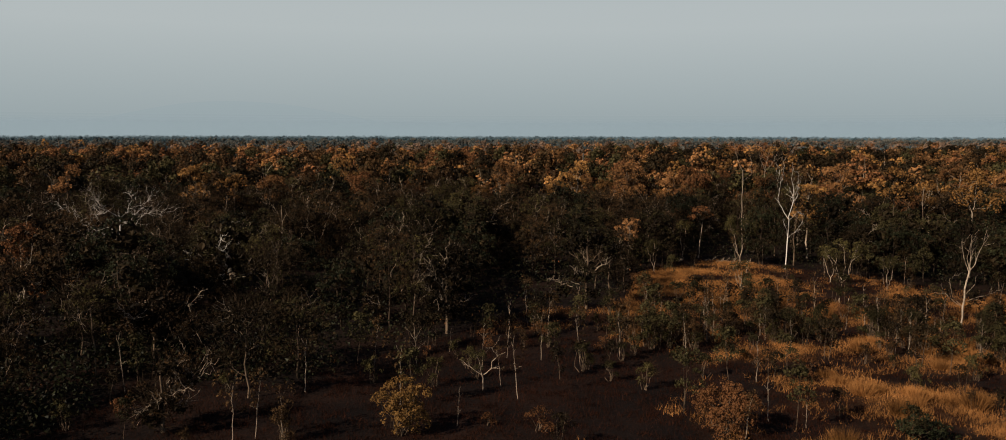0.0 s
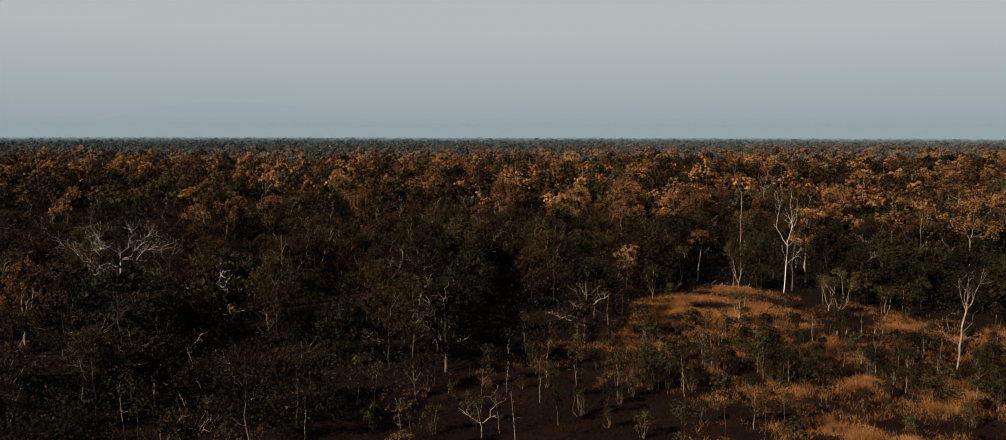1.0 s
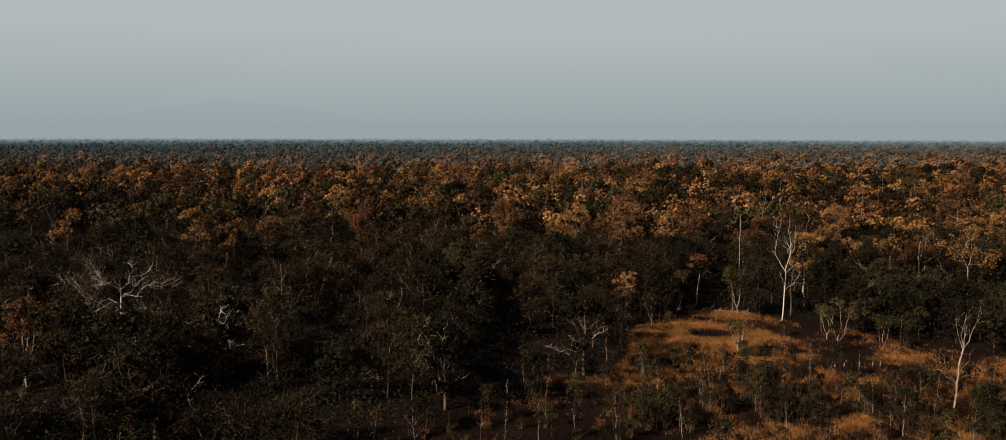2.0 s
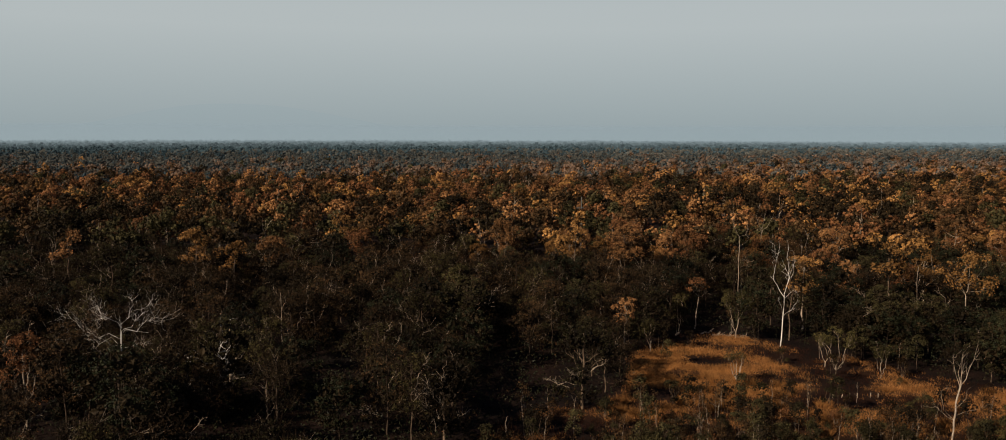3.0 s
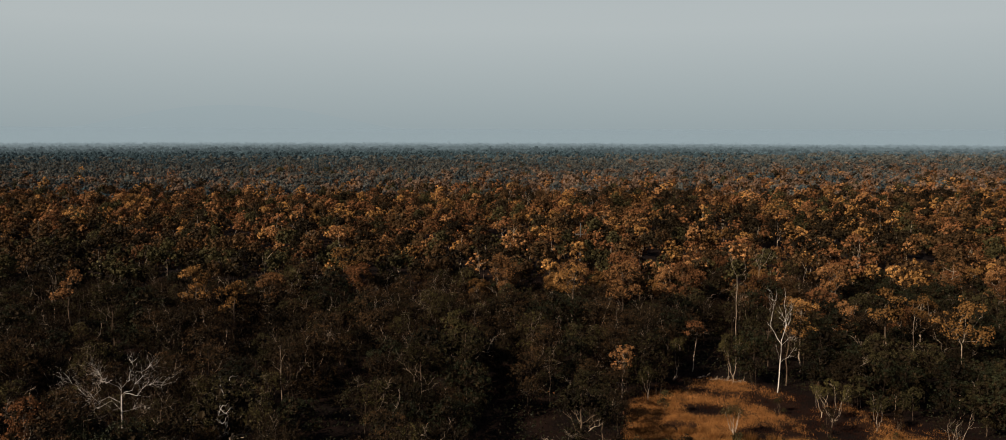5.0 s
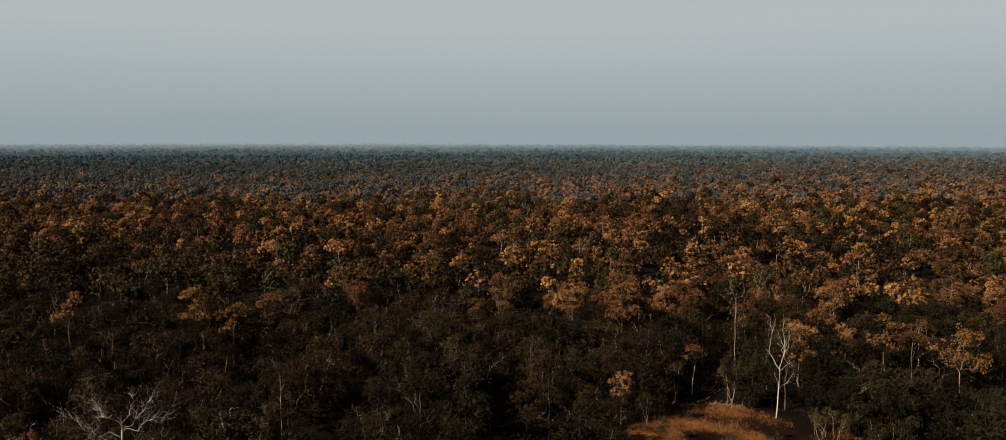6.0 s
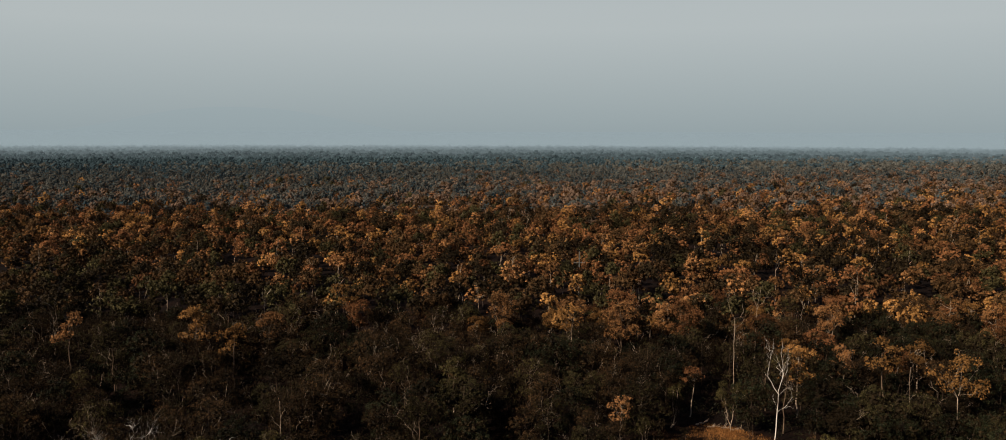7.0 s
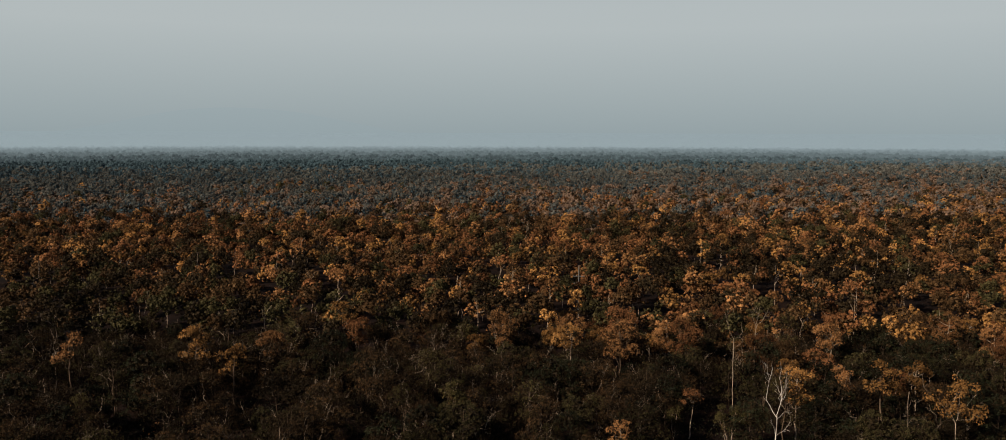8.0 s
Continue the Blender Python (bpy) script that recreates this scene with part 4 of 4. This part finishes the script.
def scrub():
    rng = np.random.default_rng(8)
    done = 0
    while done < 340:
        y, a, b, c = rng.uniform(57, 150), *rng.random(3)
        x = -34 + (0.66 * y + 38) * rng.random()
        band = math.exp(-((x - 27) / 17) ** 2 - ((y - 97) / 8) ** 2) + math.exp(-((x - 52) / 12) ** 2 - ((y - 88) / 8) ** 2)
        band += 0.22 * math.exp(-((x - 2) / 18) ** 2 - ((y - 88) / 10) ** 2) + 0.06
        if y > 109 and x < 44:
            band *= 0.10
        if not in_clearing(x, y) and not (x < -16 and y < 74):
            continue
        if a > band or (78 < y < 95 and abs(x - 0.55 * y) < 1.9):
            continue
        done += 1
        if b < 0.52:
            plant(SAPLINGS[int(c * 4)], x, y, rng.uniform(0, 360), rng.uniform(0.7, 1.35))
        else:
            plant(SHRUBS[min(3, int(c * 4))], x, y, rng.uniform(0, 360), rng.uniform(0.5, 1.15))
    done = 0
    while done < 110:
        y, a, b = rng.uniform(57, 125), *rng.random(2)
        x = (0.66 * y + 6) * a
        if in_clearing(x, y) and gold_and_shadow(x, y) > 0.42:
            done += 1
            plant(TUSSOCKS[int(b * 3)], x, y, rng.uniform(0, 360), rng.uniform(0.7, 1.3))
    # thick dark shrubs beside the stout tree and below the lawn
    for cx, cy, wide, deep, count in ((44.5, 90.5, 4.0, 3.0, 14), (57.0, 91.0, 4.5, 4.0, 14), (17.5, 91.5, 4.5, 4.0, 15), (30.0, 93.0, 5.0, 3.5, 12), (48.0, 84.5, 4.0, 2.5, 8)):
        for k in range(count):
            x, y = cx + wide * rng.uniform(-1, 1), cy + deep * rng.uniform(-1, 1)
            if math.hypot(x - 51.9, y - 94.4) > 1.6:
                plant(SHRUBS[(0, 0, 1, 2)[k % 4]], x, y, rng.uniform(0, 360), rng.uniform(0.75, 1.25))
    # pale stems along the far edge of the clearing
    for x, y in ((21.0, 137.5), (24.6, 137.2), (26.3, 137.6), (31.8, 150.4), (41.2, 148.6), (42.0, 149.0), (43.1, 148.2), (44.0, 142.5), (55.6, 132.2),
                 (57.2, 131.6), (58.4, 133.0), (66.2, 131.5), (83.2, 137.8), (61.5, 126), (63, 125)):
        plant(SAPLINGS[int(rng.random() * 3)], x, y, rng.uniform(0, 360), rng.uniform(1.1, 1.6))


scrub()


def undergrowth():
    """Low leaves and twigs that fill the wood below the crowns, coloured dark to deepen the shade there."""
    rng = np.random.default_rng(31)
    spots = []
    while len(spots) < 6500:
        y = rng.uniform(56, 200) if rng.random() < 0.7 else rng.uniform(56, 84)
        x = rng.uniform(-0.64 * y - 14, 0.64 * y + 8)
        if not in_clearing(x, y) and not (-34 < x < -16 and y < 74):
            spots.append((x, y, ground_height(x, y)))
    spots = np.array(spots)
    high = rng.uniform(0.8, 4.5, len(spots))
    p = np.repeat(spots, 13, 0) + rng.normal(0, 0.9, (len(spots) * 13, 3)) * (1, 1, 0)
    p[:, 2] += np.repeat(high, 13) * rng.uniform(0.05, 1.0, len(p))
    nrm = unit(rng.normal(0, 1.0, p.shape) + np.array([-0.3, -0.5, 0.3]))
    d = unit(np.cross(nrm, rng.normal(size=p.shape)))
    soup = Soup()
    s = rng.uniform(0.18, 0.42, len(p))
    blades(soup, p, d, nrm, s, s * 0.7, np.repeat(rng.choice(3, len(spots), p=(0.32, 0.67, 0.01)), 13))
    tagged(new("undergrowth", soup.mesh("undergrowth", [LEAF_SHADE, LEAF_GREEN, LEAF_RUSSET])), "brown-green undergrowth below the trees, darkened to deepen the shade", "undergrowth",
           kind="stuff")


undergrowth()


# ---- the forest out to the horizon ----
def canopy(name, label, y0, y1, cell, per, leaf, seed, dist, lobes=7, even=0.0, puff=1.0):
    """One sheet of many uneven domed crowns, each of several leaf masses."""
    rng = np.random.default_rng(seed)
    span = int(1.3 * y1 / cell) + 8
    gy, gx = np.meshgrid(np.arange(y0, y1, cell * 0.9), np.arange(-span // 2, span // 2 + 1) * cell, indexing="ij")
    x = (gx + (np.arange(gx.shape[0])[:, None] % 2) * cell / 2).ravel() + rng.uniform(-0.42, 0.42, gx.size) * cell
    y = gy.ravel() + rng.uniform(-0.42, 0.42, gx.size) * cell
    keep = (np.abs(x) < 0.63 * y + 10) & ~((np.abs(x - 24) < 3.6) & (y > 243) & (y < 257))
    x, y = x[keep], y[keep]
    n = len(x)
    broad = np.array([noise.noise(Vector((a / 60, b / 60, 6.6))) for a, b in zip(x, y)])
    high = 13.6 + 2.5 * broad + np.clip(rng.normal(0, 2.7, n), -6, 5)
    rad = cell * rng.uniform(0.32, 0.62, n)
    kind = dist(rng, x, y, broad)
    k = np.arange(lobes)
    ang = rng.uniform(0, 6.3, (n, 1)) + k * 2.4 + rng.normal(0, 0.3, (n, lobes))
    share = np.sqrt((k + 0.3) / lobes) * rng.uniform(0.6, 0.85, (n, lobes))
    off = rad[:, None] * share
    r = rad[:, None] * rng.uniform(0.30, 0.50, (n, lobes))
    up = np.minimum(rad, 4.2)[:, None]
    z = high[:, None] - np.minimum(r, 2.4) - up * (1.5 * share ** 2 + rng.uniform(0, 0.35, (n, lobes)))
    c = np.stack([x[:, None] + np.cos(ang) * off, y[:, None] + np.sin(ang) * off, z], -1)
    each = 9 if per > 200 else 6
    tufts = per // each
    tree = np.repeat(np.arange(n), tufts)
    lobe = rng.integers(0, lobes, len(tree))
    u = sphere_points(rng, len(tree))
    u[:, 2] = np.where(u[:, 2] < -0.5, -u[:, 2], u[:, 2])
    flat = np.where(r[tree, lobe] > 2.4, 2.4 / r[tree, lobe], 1.0)
    tuft = c[tree, lobe] + u * np.stack([np.ones_like(flat), np.ones_like(flat), flat], -1) * r[tree, lobe][:, None] * rng.uniform(0.75, 1.05, (len(tree), 1))
    heart = np.stack([x, y, high - 1.5 * np.minimum(rad, 4.2)], -1)
    out = unit(u * 0.5 + unit(tuft - heart[tree]) * 0.7 + np.array([0, 0, 0.2]))
    size = leaf * puff * rng.uniform(0.9, 1.7, len(tree))
    shade = rng.uniform(-0.16, 0.16, len(tree))
    tree, out, tuft, size, shade = (np.repeat(a, each, 0) for a in (tree, out, tuft, size, shade))
    v = unit(unit(rng.normal(size=out.shape)) + out * 0.75)
    p = tuft + v * size[:, None] * rng.uniform(0.75, 1.05, (len(tree), 1)) * (1, 1, 0.8)
    # even turns far leaves sunward, flattening their shading the way haze would
    nrm = unit(v * (1 - even) + np.array([-0.45 * even, -0.75 * even, 0.45 * even]) + rng.normal(0, 0.2 * (1 - even), p.shape))
    d = unit(np.cross(nrm, rng.normal(size=p.shape)))
    s = leaf * rng.uniform(0.6, 1.4, len(tree))
    soup = Soup()
    blades(soup, p - d * s[:, None] * 0.4, d, nrm, s, s * 0.9, kind[tree])
    # darker leaf colours inside each crown paint its inner shade
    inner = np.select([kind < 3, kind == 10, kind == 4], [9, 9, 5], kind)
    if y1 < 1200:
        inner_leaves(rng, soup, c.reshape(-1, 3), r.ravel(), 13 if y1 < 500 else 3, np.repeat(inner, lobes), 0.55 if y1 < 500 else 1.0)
    if even > 0.3:
        # flat sheets below the crown tops, added to lighten the gaps like haze
        g = cell * 0.62
        q = np.array([(-g, -g, 0), (g, -g, 0), (g, g, 0), (-g, g, 0)])
        at = np.stack([x, y, high * 0.35], -1)
        o = np.arange(n)[:, None] * 4
        soup.add((at[:, None] + q).reshape(-1, 3), np.concatenate([o + [0, 1, 2], o + [0, 2, 3]]), np.tile(kind, 2))
    tones = np.repeat((rng.uniform(-0.62, 0.42, n)[tree] + shade) * (1 - even), 3)
    # pale stems that show between the crowns
    stems = np.flatnonzero(rng.random(n) < (0.11 if y1 < 500 else 0.02 if y1 < 1100 else 0.0))
    for i in stems[:600]:
        foot = np.array([x[i] + rng.normal(0, 0.5), y[i] - rad[i] * 0.8, 0])
        top = foot + np.array([rng.normal(0, 0.6), rng.normal(0, 0.6), high[i] * rng.uniform(0.7, 1.0)])
        tube(soup, bent(rng, foot, top, 4, 0.03), (0.08, 0.08, 0.07, 0.05, 0.02), 3, 6)
        for q in range(3):
            mid = foot + (top - foot) * rng.uniform(0.6, 0.9)
            tube(soup, bent(rng, mid, mid + rng.normal(0, 1.0, 3) + np.array([0, 0, 1.6]), 2, 0.06), (0.05, 0.04, 0.015), 3, 6)
    me = soup.mesh(name, [LEAF_DRY, LEAF_RUSSET, LEAF_OCHRE, LEAF_OLIVE, LEAF_HAZED_GREY, LEAF_HAZED_SLATE, BARK_PALE, LEAF_SHADE, LEAF_HAZED_BLUE, LEAF_BROWN, LEAF_HAZED_BROWN])
    tone = me.attributes.new("tree_tone", "FLOAT", "POINT")
    tone.data.foreach_set("value", np.concatenate([tones, np.zeros(soup.n - len(tones))]).astype(np.float32))
    tagged(new(name, me), label, "forest", kind="stuff")


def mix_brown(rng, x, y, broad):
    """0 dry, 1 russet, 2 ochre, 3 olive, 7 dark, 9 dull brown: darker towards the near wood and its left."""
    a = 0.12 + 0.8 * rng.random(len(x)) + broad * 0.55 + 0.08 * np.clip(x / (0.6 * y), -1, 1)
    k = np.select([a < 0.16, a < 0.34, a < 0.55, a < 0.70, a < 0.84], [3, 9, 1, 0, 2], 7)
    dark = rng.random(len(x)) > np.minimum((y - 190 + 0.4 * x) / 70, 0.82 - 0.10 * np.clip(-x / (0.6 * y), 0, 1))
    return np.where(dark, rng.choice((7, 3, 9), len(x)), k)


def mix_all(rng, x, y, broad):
    """Further off the dry trees give way to haze-tinted leaf colours: 10 dun, 4 grey-green, 5 slate and 8 blue-green.
    """
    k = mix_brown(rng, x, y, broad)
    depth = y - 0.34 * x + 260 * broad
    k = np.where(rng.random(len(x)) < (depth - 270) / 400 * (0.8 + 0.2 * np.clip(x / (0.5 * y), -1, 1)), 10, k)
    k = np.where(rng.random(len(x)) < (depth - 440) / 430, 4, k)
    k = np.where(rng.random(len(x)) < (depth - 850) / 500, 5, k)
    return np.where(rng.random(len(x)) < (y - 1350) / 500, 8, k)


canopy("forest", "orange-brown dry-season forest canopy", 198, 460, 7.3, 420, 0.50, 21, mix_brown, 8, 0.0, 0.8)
canopy("forest_beyond", "brown forest canopy in the distance, leaves tinted for haze", 460, 1000, 8.0, 96, 0.95, 22, mix_all, 6, 0.32, 0.6)
canopy("forest_distant", "far forest with haze painted grey-green into its leaves", 990, 1500, 8.8, 36, 1.9, 23, mix_all, 4, 0.4, 0.6)
canopy("forest_horizon", "forest reaching the horizon with haze painted blue-green into its leaves", 1500, 2980, 15.0, 18, 4.2, 25, mix_all, 4, 0.55, 0.6)


# ---- the far distance ----
def far_hills():
    """A faint line of hills, far past the forest; their haze is a painted see-through glow."""
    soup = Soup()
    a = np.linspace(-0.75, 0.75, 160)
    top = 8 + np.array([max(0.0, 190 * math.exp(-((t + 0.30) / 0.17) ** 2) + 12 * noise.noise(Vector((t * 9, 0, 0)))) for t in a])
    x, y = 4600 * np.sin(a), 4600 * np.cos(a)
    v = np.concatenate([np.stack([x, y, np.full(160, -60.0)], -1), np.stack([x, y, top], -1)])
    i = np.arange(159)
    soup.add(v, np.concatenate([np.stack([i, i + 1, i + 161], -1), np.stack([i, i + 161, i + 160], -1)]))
    mat, n, l, p = shader("hills_haze_glow", 1.0, 0.0)
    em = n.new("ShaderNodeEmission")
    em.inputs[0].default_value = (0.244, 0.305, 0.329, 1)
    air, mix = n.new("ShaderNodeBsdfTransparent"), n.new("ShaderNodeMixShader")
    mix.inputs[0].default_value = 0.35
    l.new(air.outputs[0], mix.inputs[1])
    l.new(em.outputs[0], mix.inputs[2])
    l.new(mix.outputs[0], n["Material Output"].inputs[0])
    tagged(new("backdrop", soup.mesh("backdrop", [mat])), "faint blue-grey hills with a painted haze glow on the horizon", "hills", kind="structure")


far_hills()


def far_haze_sheet(name, far, share):
    """A glowing sheet, added as haze low over the last of the forest, the colour of the sky at the horizon."""
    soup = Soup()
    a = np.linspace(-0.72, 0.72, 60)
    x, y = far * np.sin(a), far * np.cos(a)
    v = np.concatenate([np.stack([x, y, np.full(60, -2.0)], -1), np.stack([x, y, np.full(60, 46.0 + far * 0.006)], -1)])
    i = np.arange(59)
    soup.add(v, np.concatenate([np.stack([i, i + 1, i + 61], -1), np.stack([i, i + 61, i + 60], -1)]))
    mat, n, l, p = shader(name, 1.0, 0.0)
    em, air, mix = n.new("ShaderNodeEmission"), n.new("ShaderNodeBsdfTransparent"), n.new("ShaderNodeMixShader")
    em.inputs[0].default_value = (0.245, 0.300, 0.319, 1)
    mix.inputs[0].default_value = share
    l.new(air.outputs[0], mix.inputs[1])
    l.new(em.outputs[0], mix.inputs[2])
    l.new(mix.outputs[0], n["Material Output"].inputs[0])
    tagged(new("backdrop", soup.mesh("backdrop", [mat])), "glowing grey-blue sheet standing in for haze along the horizon", "haze", kind="structure")


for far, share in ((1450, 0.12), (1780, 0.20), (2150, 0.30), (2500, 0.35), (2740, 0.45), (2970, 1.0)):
    far_haze_sheet("haze_glow_sheet", far, share)
